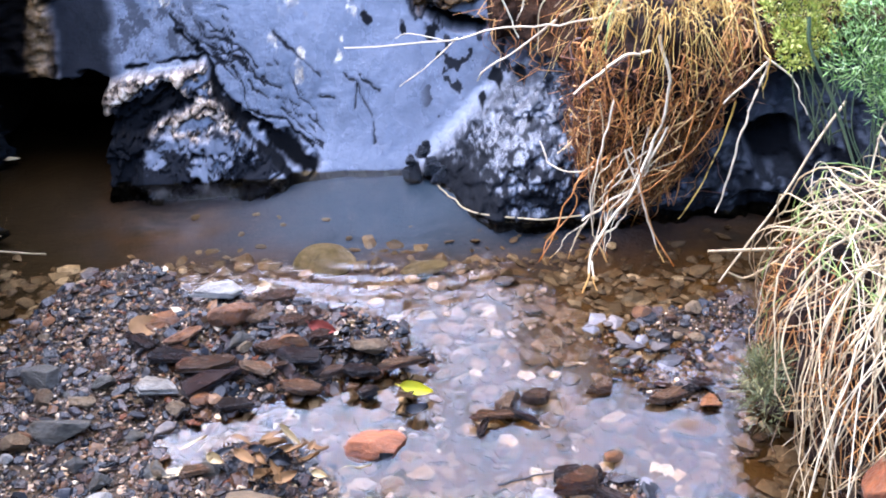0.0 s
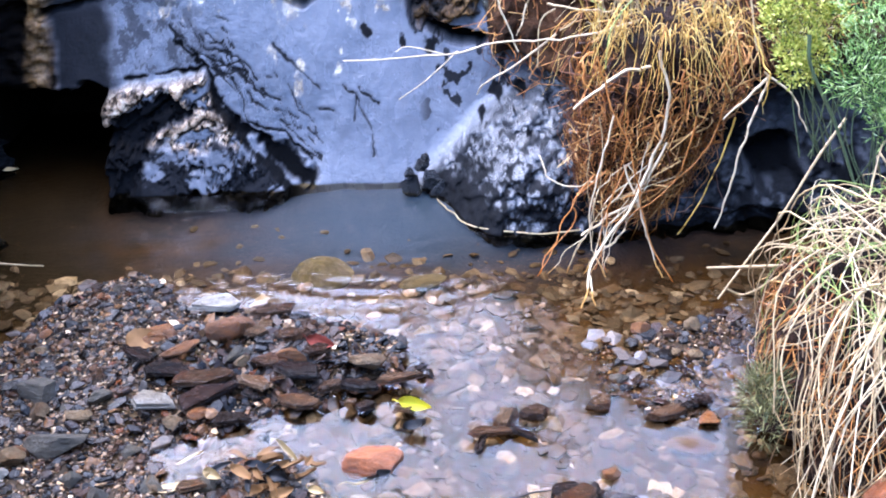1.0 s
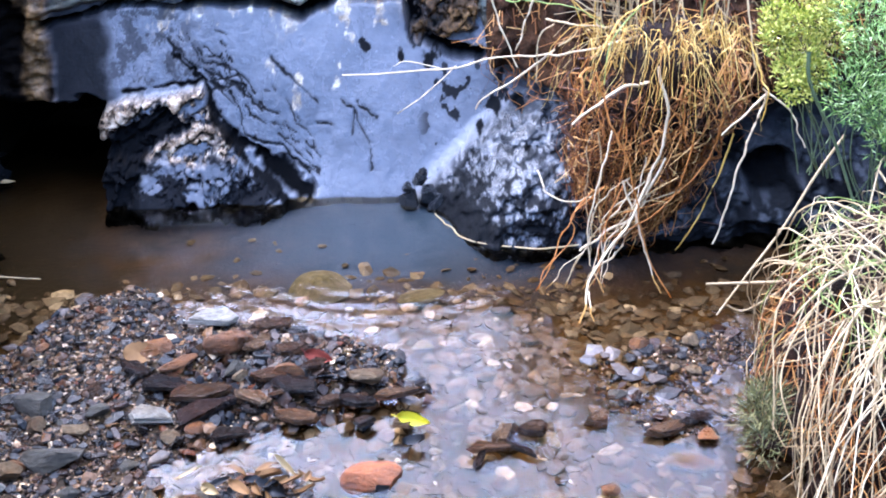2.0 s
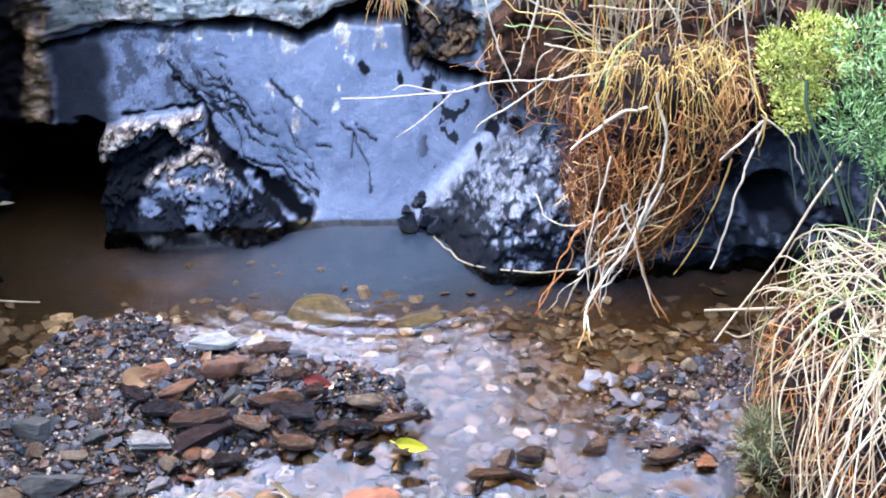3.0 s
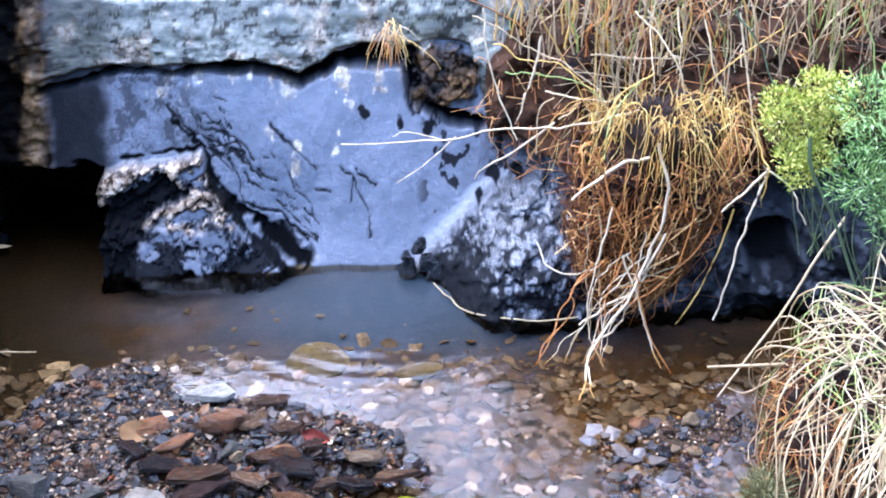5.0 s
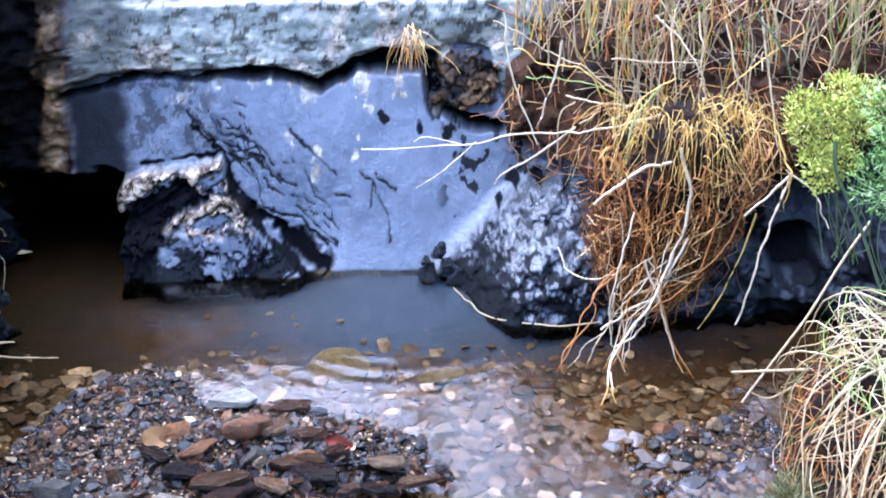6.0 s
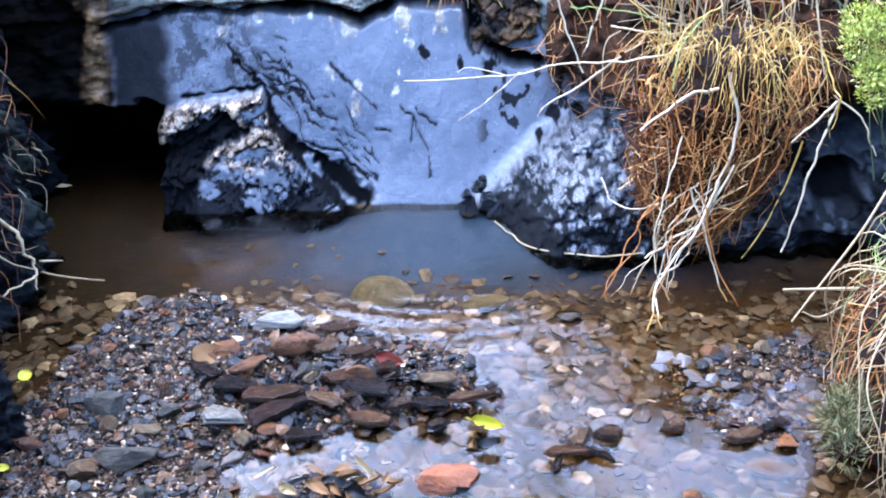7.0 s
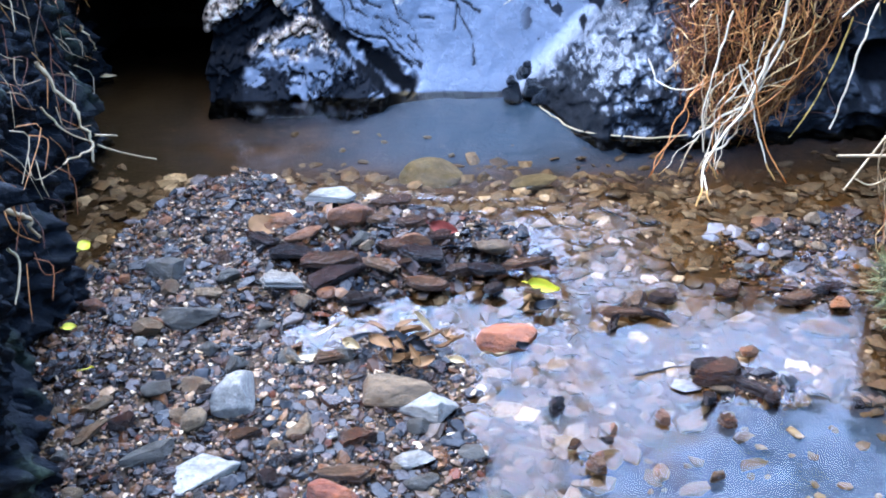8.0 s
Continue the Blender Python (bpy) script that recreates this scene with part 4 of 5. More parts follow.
# small stones standing out of the near shallows
for k in range(15):
    x, y = stack.gauss(0.02 if k < 8 else 0.20, 0.05), stack.gauss(1.03 if k < 8 else 1.10, 0.04)
    kind = stack.choice("SSRRTB")
    stone(x, y, stack.uniform(0.014, 0.034), stack.uniform(0.5, 0.9), stack.uniform(0.4, 0.7), stack.uniform(0, 180), kind, {"S": "small black slate in shallow water", "R": "small rust-brown stone in shallow water", "T": "small tan stone in shallow water", "B": "small grey stone in shallow water"}[kind], 15)

# loose slates and cobbles over the bar
loose = random.Random(17)
made = 0
while made < 110:
    x, y = loose.uniform(-0.78, 0.5), loose.uniform(0.80, 1.72)
    z = float(bed_z(x, y)[0])
    if z < -0.006 or not bool(in_channel(np.array([x]), np.array([y]))[0]):
        continue
    heap = math.exp(-(((x + 0.27) / 0.22) ** 2 + ((y - 1.47) / 0.11) ** 2))
    kind = loose.choice("SSSSSSSTR") if loose.random() < heap else loose.choice("SSSSSBTTTRRP")
    size = (0.015 + 0.026 * loose.random() ** 1.6) * (1 + 0.5 * heap)
    names = {"S": "flat dark slate on the gravel", "B": "grey cobble on the gravel", "T": "tan cobble on the gravel", "R": "rust-brown cobble on the gravel", "P": "whitish pebble on the gravel"}
    if kind == "P":
        size *= 0.6
    stone(x, y, size, loose.uniform(0.5, 0.9), loose.uniform(0.14, 0.24) if kind == "S" else loose.uniform(0.3, 0.6), loose.uniform(0, 180), kind, names[kind], 20)
    made += 1


# ---- strands ----
def tube(points, r_a, r_b, sides=5):
    p = np.asarray(points, float)
    n = len(p)
    t = np.gradient(p, axis=0)
    t /= np.linalg.norm(t, axis=1)[:, None] + 1e-12
    up = np.where(np.abs(t[:, 2:3]) > 0.9, [[1.0, 0, 0]], [[0, 0, 1.0]])
    a = np.cross(t, up)
    a /= np.linalg.norm(a, axis=1)[:, None] + 1e-12
    b = np.cross(t, a)
    ang = np.arange(sides) * 2 * np.pi / sides
    rad = np.linspace(r_a, r_b, n)[:, None, None]
    v = p[:, None] + rad * (np.cos(ang)[None, :, None] * a[:, None] + np.sin(ang)[None, :, None] * b[:, None])
    i = np.arange(n * sides).reshape(n, sides)
    j = np.roll(i, -1, 1)
    return v.reshape(-1, 3), np.stack([i[:-1], j[:-1], j[1:], i[1:]], -1).reshape(-1, 4)


def curve_points(ctrl, n=14, wob=0.0, r=None):
    """A smooth line through the control points (Catmull-Rom), with an optional wobble."""
    c = np.asarray(ctrl, float)
    c = np.vstack([2 * c[0] - c[1], c, 2 * c[-1] - c[-2]])
    out = []
    segs = len(c) - 3
    for s in np.linspace(0, segs - 1e-6, n):
        k = int(s)
        u = s - k
        p0, p1, p2, p3 = c[k : k + 4]
        out.append(0.5 * (2 * p1 + (p2 - p0) * u + (2 * p0 - 5 * p1 + 4 * p2 - p3) * u**2 + (3 * p1 - p0 - 3 * p2 + p3) * u**3))
    out = np.array(out)
    if wob and r is not None:
        out = out + wob * fbm(out + r.uniform(0, 90, 3), 0.05, 2)[:, None] * r.normal(size=3) + wob * 0.6 * fbm(out + r.uniform(0, 90, 3), 0.02, 2)[:, None] * r.normal(size=3)
    return out


def joined(name, tubes, material):
    V, F, base = [], [], 0
    for v, f in tubes:
        V.append(v)
        F.append(f + base)
        base += len(v)
    return np_mesh(name, np.concatenate(V), np.concatenate(F), [material])


def lump(name, c, rad, material, seed, amp=0.2, scale=0.1, sub=5, shape=None):
    """A soil mass: a displaced ball."""
    v, f = ico(sub)
    if shape is not None:
        v = shape(v)
    p = v * rad + np.array(c)
    n = v / (np.linalg.norm(v, axis=1)[:, None] + 1e-9)
    p = p + n * (amp * np.min(rad) * fbm(p, scale, 5, 0.55, seed=seed))[:, None]
    return np_mesh(name, p, f, [material])


# ---- earth bank above the rock ----
def bank_top(X, U):
    """Place of the earth bank's skin: along the stream X, and from its lip back U in 0..1."""
    q = np.stack([X, 0 * X, 0 * X], -1)
    start = smooth(0.02, 0.30, X)
    drop = 0.30 * smooth(0.115, 0.03, X + 0.03 * fbm(q, 0.03, 3, seed=12))
    lip = 0.245 + 0.05 * smooth(0.12, 0.0, X) + 0.03 * fbm(q, 0.12, 3, seed=4)
    Yv = 2.24 - 0.20 * start + 0.60 * U**1.5 + drop
    Z = lip + 0.25 * np.sin(np.clip(U * 1.25, 0, 1) * 1.5)
    Yv = Yv + 0.11 * np.exp(-(((X - 0.20) / 0.055) ** 2) - ((U - 0.16) / 0.16) ** 2)
    p = np.stack([X, Yv, Z], -1)
    lumps = fbm(p, 0.07, 5, 0.6, seed=8)
    return np.stack([X, Yv + 0.035 * lumps + 0.012 * fbm(p, 0.02, 3, seed=10), Z + 0.02 * fbm(p, 0.05, 4, seed=9)], -1)


def earth_bank():
    x, u = np.arange(-0.1, 1.7, 0.008), np.arange(-0.06, 1.0, 0.012)
    X, U = [v.ravel() for v in np.meshgrid(x, u)]
    P = bank_top(X, np.clip(U, 0, 1))
    P[:, 1] += np.where(U < 0, -U * 2.5, 0)
    me = np_mesh("earth_bank", P, grid_faces(len(x), len(u)), [M_SOIL])
    return thing("earth_bank", "crumbling brown earth bank over the rock", "bank", me, kind="structure")


earth_bank()


def left_bank():
    y = np.concatenate([np.arange(0.1, 0.8, 0.02), np.arange(0.8, 2.2, 0.006), np.arange(2.2, 2.9, 0.02)])
    u = np.arange(0, 1.0, 0.007)
    Yv, U = [v.ravel() for v in np.meshgrid(y, u)]
    Z = -0.15 + (0.75 + 0.35 * smooth(1.5, 2.1, Yv)) * U
    p = np.stack([0 * Yv, Yv, Z], -1)
    Xv = bank_l(Yv) - 0.035 - 0.10 * np.clip(Z, 0, 1) + 0.04 * fbm(p, 0.11, 5, 0.66, seed=14) + 0.022 * np.abs(fbm(p, 0.035, 4, 0.6, seed=15)) + 0.006 * fbm(p, 0.01, 2, seed=16) - 0.5 * smooth(0.7, 1.0, U) ** 2
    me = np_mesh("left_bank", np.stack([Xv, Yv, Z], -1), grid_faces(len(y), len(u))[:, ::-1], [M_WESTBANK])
    return thing("bank_west", "dark damp earth bank falling steeply to the water", "bank", me, kind="structure")


left_bank()


# ---- hanging root tussock ----
def strand(name, pts, rad, parent, material, label="", n=18, wob=0.0, seed=1):
    r = np.random.default_rng(seed)
    return part(name, joined(name, [tube(curve_points(pts, n, wob, r), rad, rad * 0.6, 6)], material), parent, label)


def root_tussock():
    th = thing("root_tussock", "overhanging tussock of brown tangled roots and dry grass", "tussock")
    def lean(z):
        return -0.060 * (1 - smooth(0.04, 0.30, z))

    def taper(v):
        k = 0.5 + 0.5 * smooth(-1.0, 0.35, v[:, 2])
        return v * np.stack([k, k, np.ones_like(k)], -1) + np.stack([lean(0.215 + 0.19 * v[:, 2]) / 0.125, 0 * k, 0 * k], -1)
    part("soil_core", lump("soil_core", (0.412, 1.96, 0.215), (0.125, 0.12, 0.19), M_ROOTSOIL, 5, 0.2, 0.06, 5, taper), th, "dark crumbly soil held by roots")
    r = np.random.default_rng(31)
    roots, grass = [], []
    for k in range(540):
        a = r.uniform(-3.4, 0.4)
        top = r.uniform(0.10, 0.36)
        kt = 0.5 + 0.5 * float(smooth(-1.0, 0.35, (top - 0.225) / 0.2))
        w = 0.125 * kt + 0.010
        c = np.array([0.412, 1.96, 0])
        p0 = c + (w * np.cos(a) + lean(top), 0.12 * kt * np.sin(a), top)
        low = max(0.01, top - r.gamma(3.2, 0.065))
        kl = 0.5 + 0.5 * float(smooth(-1.0, 0.35, (low - 0.225) / 0.2))
        a2 = a + r.normal(0, 0.6)
        p3 = c + ((0.125 * kl + 0.012) * np.cos(a2) - 0.006 + lean(low), (0.12 * kl + 0.02) * np.sin(a2), low)
        out = np.array([np.cos(a), np.sin(a), 0.15]) * r.uniform(0.0, 0.035)
        p1, p2 = p0 * 0.68 + p3 * 0.32 + out, p0 * 0.3 + p3 * 0.7 + out
        q = r.gamma(2.0, 0.00036) + 0.0004
        roots.append(tube(curve_points([p0, p1, p2, p3], 14, 0.030, r), q, q * 0.5, 4))
    for k in range(200):
        a = r.uniform(-3.3, 0.3)
        p0 = np.array([0.405 + 0.13 * np.cos(a) * r.uniform(0.05, 1), 1.96 + 0.12 * np.sin(a) * r.uniform(0.05, 1), r.uniform(0.34, 0.40)])
        d = np.array([np.cos(a) + r.normal(0, 0.4), np.sin(a) + r.normal(0, 0.4), 0])
        ln = r.uniform(0.025, 0.075)
        d = d + (r.normal(0, 0.5), r.normal(0, 0.3), 0)
        p1 = p0 + d * ln * 0.4 + (0, 0, ln * r.uniform(0.1, 0.9))
        p2 = p0 + d * ln * 0.8 - (0, 0, ln * r.uniform(0.2, 0.8))
        p3 = p0 + d * ln - (0, 0, ln * r.uniform(0.8, 1.7))
        q = r.uniform(0.0004, 0.0012)
        grass.append(tube(curve_points([p0, p1, p2, p3], 9, 0.008, r), q, q * 0.4, 4))
    tagged(part("root_mat", joined("root_mat", roots, M_ROOT), th, "tangle of thin brown roots"), kind="stuff")
    tagged(part("dry_grass", joined("dry_grass", grass, M_GOLDGRASS), th, "golden dry grass fringe"), kind="stuff")
    S = lambda name, pts, rad, m=M_BLEACHED, seed=1: strand(name, pts, rad * 0.82, th, m, n=24, wob=0.005, seed=seed)
    S("long_root", [(0.375, 1.80, 0.182), (0.331, 1.765, 0.100), (0.275, 1.73, 0.041), (0.253, 1.70, 0.012), (0.237, 1.64, -0.02)], 0.0034)
    S("long_root", [(0.256, 1.70, 0.010), (0.252, 1.665, -0.002), (0.262, 1.645, -0.02)], 0.002)
    S("long_root", [(0.371, 1.82, 0.377), (0.392, 1.812, 0.318), (0.386, 1.804, 0.235), (0.349, 1.796, 0.116), (0.292, 1.788, 0.063), (0.253, 1.78, 0.042)], 0.0038, seed=2)
    S("long_root", [(0.387, 1.80, 0.215), (0.323, 1.787, 0.039), (0.278, 1.773, 0.005), (0.290, 1.74, -0.02)], 0.003, seed=3)
    S("long_root", [(0.326, 1.80, 0.171), (0.361, 1.78, 0.067), (0.382, 1.76, 0.007), (0.396, 1.73, -0.02)], 0.0026, seed=4)
    S("long_root", [(0.263, 1.79, 0.382), (0.289, 1.772, 0.296), (0.325, 1.755, 0.219), (0.363, 1.738, 0.07), (0.405, 1.70, -0.01)], 0.0023, M_ROOT, seed=5)
    S("long_root", [(0.30, 1.80, 0.27), (0.28, 1.79, 0.18), (0.265, 1.78, 0.10), (0.27, 1.775, 0.02)], 0.0022, seed=6)
    S("long_root", [(0.44, 1.80, 0.26), (0.42, 1.79, 0.16), (0.36, 1.78, 0.10), (0.29, 1.78, 0.06)], 0.0022, M_ROOT, seed=7)
    S("long_root", [(0.50, 1.84, 0.27), (0.47, 1.82, 0.19), (0.40, 1.80, 0.13), (0.33, 1.79, 0.12)], 0.0022, M_ROOT, seed=8)
    S("long_root", [(0.52, 1.84, 0.24), (0.49, 1.82, 0.15), (0.455, 1.80, 0.08), (0.43, 1.80, 0.03)], 0.0022, M_GOLDGRASS, seed=9)
    for k in range(13):
        x0, z0 = r.uniform(0.26, 0.44), r.uniform(0.13, 0.27)
        x1 = 0.275 + r.normal(0, 0.03)
        S("long_root", [(x0, 1.82, z0), ((x0 + x1) / 2 + r.normal(0, 0.02), 1.795, z0 * 0.6 + 0.02), (x1, 1.775, r.uniform(0.03, 0.07)), (x1 + r.normal(-0.02, 0.025), 1.74, -0.01)], r.uniform(0.0011, 0.002), (M_BLEACHED, M_ROOT, M_STRAW)[k % 3], seed=40 + k)
    S("pale_root", [(0.368, 1.86, 0.33), (0.318, 1.85, 0.326), (0.275, 1.845, 0.297), (0.235, 1.84, 0.265)], 0.0038, seed=10)
    S("pale_root", [(0.188, 1.92, 0.13), (0.199, 1.90, 0.101), (0.24, 1.88, 0.091), (0.285, 1.86, 0.109)], 0.0022, seed=11)
    S("hanging_root", [(0.554, 1.80, 0.334), (0.529, 1.78, 0.257), (0.502, 1.76, 0.158), (0.478, 1.74, 0.076)], 0.003, seed=12)
    S("hanging_root", [(0.553, 1.80, 0.33), (0.525, 1.80, 0.30), (0.485, 1.80, 0.26)], 0.003, seed=13)
    S("hanging_root", [(0.556, 1.81, 0.335), (0.60, 1.80, 0.29), (0.63, 1.79, 0.235)], 0.0022, seed=14)
    S("hanging_root", [(0.53, 1.85, 0.40), (0.548, 1.82, 0.36), (0.556, 1.80, 0.333), (0.55, 1.80, 0.28)], 0.0022, M_GOLDGRASS, seed=15)
    S("twig", [(0.364, 1.95, 0.385), (0.299, 1.975, 0.353), (0.211, 2.0, 0.331), (0.12, 2.025, 0.317), (0.036, 2.05, 0.289), (-0.049, 2.075, 0.269), (-0.181, 2.10, 0.256)], 0.0026, seed=16)
    S("twig", [(0.036, 2.05, 0.289), (-0.017, 2.06, 0.232), (-0.078, 2.08, 0.18)], 0.0018, seed=17)
    S("twig", [(0.036, 2.05, 0.289), (-0.022, 2.06, 0.293), (-0.083, 2.08, 0.286)], 0.0015, seed=18)
    S("twig", [(0.216, 2.0, 0.338), (0.146, 2.02, 0.274), (0.09, 2.04, 0.23), (0.078, 2.06, 0.201)], 0.0028, seed=19)
    S("stem", [(0.085, 2.02, 0.55), (0.097, 2.003, 0.463), (0.116, 1.987, 0.395), (0.147, 1.97, 0.319)], 0.0028, seed=20)
    S("stem", [(0.186, 2.0, 0.505), (0.166, 1.99, 0.425), (0.142, 1.98, 0.348)], 0.003, seed=21)
    for pts, rad, m in (
        ([(0.07, 2.12, 0.498), (0.194, 2.08, 0.446), (0.3, 2.0, 0.398)], 0.0020, M_STRAW), ([(0.111, 2.1, 0.445), (0.203, 2.06, 0.431), (0.3, 2.0, 0.398)], 0.0018, M_GOLDGRASS),
        ([(0.132, 2.08, 0.408), (0.243, 2.04, 0.405), (0.308, 1.98, 0.39)], 0.0016, M_GREENBLADE), ([(0.283, 2.05, 0.45), (0.352, 2.03, 0.451), (0.435, 2.01, 0.455)], 0.0022, M_STRAW),
        ([(0.364, 2.1, 0.512), (0.434, 2.01, 0.457), (0.45, 1.98, 0.40)], 0.0026, M_STRAW), ([(0.437, 2.06, 0.534), (0.438, 2.0, 0.45), (0.426, 1.93, 0.306)], 0.0024, M_STRAW),
        ([(0.533, 2.0, 0.542), (0.547, 1.95, 0.436), (0.558, 1.9, 0.34)], 0.0030, M_STRAW), ([(0.523, 1.98, 0.549), (0.567, 1.95, 0.487), (0.597, 1.93, 0.422)], 0.0024, M_GREENSTEM),
        ([(0.214, 2.0, 0.389), (0.189, 2.0, 0.362), (0.181, 1.97, 0.291)], 0.0020, M_STRAW), ([(0.205, 2.06, 0.376), (0.25, 2.0, 0.388), (0.305, 1.96, 0.391)], 0.0026, M_STRAW),
        ([(0.225, 1.99, 0.349), (0.255, 1.99, 0.37), (0.259, 1.99, 0.387)], 0.0018, M_STRAW), ([(0.482, 2.05, 0.516), (0.5, 2.0, 0.439), (0.52, 1.98, 0.403)], 0.0024, M_STRAW),
        ([(0.399, 2.1, 0.522), (0.386, 2.0, 0.451), (0.396, 1.95, 0.363)], 0.0020, M_STRAW), ([(0.383, 1.97, 0.441), (0.33, 1.94, 0.422), (0.288, 1.9, 0.375), (0.263, 1.87, 0.314)], 0.0018, M_GOLDGRASS),
        ([(0.36, 1.95, 0.438), (0.302, 1.9, 0.386), (0.29, 1.86, 0.329)], 0.0018, M_GREENBLADE),
    ):
        S("stem", pts, rad, m, seed=int(pts[0][0] * 1000))
    return th


root_tussock()

waterline_twig = thing("waterline_twig", "thin pale twig with a red tip lying on the water", "twig", joined("waterline_twig", [tube(curve_points([(0.263, 1.866, 0.004), (0.215, 1.859, 0.004), (0.168, 1.857, 0.004), (0.064, 1.887, 0.004), (0.022, 1.945, 0.004), (-0.004, 1.999, 0.004)], 26, 0.003, np.random.default_rng(3)), 0.0017, 0.0012, 6)], M_STRAW))
part("tip", joined("tip", [tube([(0.266, 1.872, 0.004), (0.252, 1.872, 0.0045), (0.238, 1.873, 0.004)], 0.0034, 0.0028, 6)], M_REDLEAF), waterline_twig, "orange-red tip")

# ---- near straw tussock ----
def straw_tussock():
    th = thing("straw_tussock", "pale straw grass tussock drooping over the near bank", "tussock")
    c, R = np.array([0.70, 1.32, 0.02]), np.array([0.235, 0.34, 0.30])
    part("soil_core", lump("soil_core", c, R * 0.90, M_ROOTSOIL, 6, 0.20, 0.05, 6), th, "dark brown earth under the straw")
    r = np.random.default_rng(41)

    def drape(phi, t0, t1, lift, n=11, dphi=0.0):
        t = np.linspace(t0, t1, n)
        f = phi + dphi * np.linspace(0, 1, n)
        s = 1 + lift * np.sin(np.linspace(0.3, 3.0, n))
        q = c + R * np.stack([np.sin(t) * np.cos(f), np.sin(t) * np.sin(f), np.cos(t)], -1) * s[:, None]
        q[:, 2] = np.maximum(q[:, 2], 0.002)
        q[:, 0] += np.clip(0.9 - t, 0, 1) * -0.02
        return q
    pale, green = [], []
    for k in range(235):
        phi = r.uniform(2.3, 5.3)
        t0 = r.uniform(0.05, 0.75)
        t1 = min(t0 + r.gamma(3, 0.14), 1.6)
        q = drape(phi, t0, t1, r.uniform(0.0, 0.2), dphi=r.normal(0.2, 1.2))
        q = q + 0.02 * fbm(q + r.uniform(0, 90, 3), 0.06, 2)[:, None] * r.normal(size=3)
        w = r.uniform(0.0005, 0.0013)
        (green if r.random() < 0.24 else pale).append(tube(q, w, w * 0.5, 4))
    tagged(part("straw", joined("straw", pale, M_STRAW), th, "dry drooping straw"), kind="stuff")
    tagged(part("green_grass", joined("green_grass", green, M_GREENBLADE), th, "few yellow-green blades"), kind="stuff")
    low = []
    for k in range(210):
        q = drape(r.uniform(2.6, 5.2), r.uniform(0.7, 1.2), r.uniform(1.2, 1.62), r.uniform(-0.04, 0.06), 9, r.normal(0.0, 0.35))
        w = r.uniform(0.0004, 0.0012)
        low.append(tube(q + 0.016 * fbm(q + r.uniform(0, 90, 3), 0.05, 2)[:, None] * r.normal(size=3), w, w * 0.5, 4))
    tagged(part("rootlet_mat", joined("rootlet_mat", low, M_ROOT), th, "brown rootlets in the soil face"), kind="stuff")
    for k in range(36):
        phi = r.uniform(2.7, 4.9)
        q = drape(phi, r.uniform(0.3, 0.9), r.uniform(1.35, 1.62), r.uniform(0.06, 0.26), 14, r.normal(0.1, 0.4))
        part("stalk", joined("stalk", [tube(q + 0.008 * fbm(q + r.uniform(0, 90, 3), 0.08, 2)[:, None] * r.normal(size=3), r.uniform(0.0009, 0.0021), 0.0008, 6)], M_STRAW), th)
    for k in range(30):
        a, b = r.uniform(2.5, 4.9), r.normal(0, 0.9)
        t0, t1 = r.uniform(0.25, 0.7), r.uniform(0.8, 1.45)
        q0 = c + 1.05 * R * np.array([math.sin(t0) * math.cos(a), math.sin(t0) * math.sin(a), math.cos(t0)])
        q1 = c + 1.12 * R * np.array([math.sin(t1) * math.cos(a + b), math.sin(t1) * math.sin(a + b), math.cos(t1)])
        mid = (q0 + q1) / 2 + (q0 + q1 - 2 * c) * 0.12 + r.normal(0, 0.012, 3)
        strand("stalk", [q0, mid, q1], r.uniform(0.0011, 0.0021), th, M_STRAW, n=10, wob=0.004, seed=200 + k)
    fall = []
    for k in range(28):
        phi, t = r.uniform(2.9, 4.3), r.uniform(0.5, 1.0)
        p0 = c + R * np.array([math.sin(t) * math.cos(phi), math.sin(t) * math.sin(phi), math.cos(t)])
        y1 = r.uniform(0.90, 1.26)
        p3 = np.array([0.40 + 0.30 * (y1 - 0.9) * r.uniform(0.0, 1.0) + r.uniform(0, 0.10), y1, 0.0])
        p1 = p0 * 0.6 + p3 * 0.4 + (-0.02, -0.01, r.uniform(0.03, 0.08))
        p2 = p0 * 0.2 + p3 * 0.8 + (r.normal(-0.01, 0.015), r.normal(0, 0.02), r.uniform(0.02, 0.06))
        w = r.uniform(0.0005, 0.0014)
        fall.append(tube(curve_points([p0, p1, p2, p3], 12, 0.006, r), w, w * 0.6, 5))
    tagged(part("hanging_straw", joined("hanging_straw", fall, M_STRAW), th, "long pale straws falling to the water"), kind="stuff")
    strand("stalk", [(0.525, 1.50, 0.149), (0.46, 1.49, 0.155), (0.402, 1.48, 0.161)], 0.003, th, M_STRAW)
    strand("stalk", [(0.627, 1.62, 0.339), (0.581, 1.587, 0.288), (0.53, 1.553, 0.213), (0.47, 1.52, 0.141), (0.43, 1.50, 0.09)], 0.0026, th, M_STRAW)
    strand("stalk", [(0.52, 1.50, 0.13), (0.47, 1.49, 0.105), (0.44, 1.49, 0.115)], 0.0018, th, M_STRAW)
    strand("green_stem", [(0.53, 1.56, 0.50), (0.536, 1.55, 0.455), (0.577, 1.533, 0.376), (0.609, 1.517, 0.299), (0.627, 1.50, 0.249)], 0.0032, th, M_GREENSTEM)
    return th


straw_tussock()


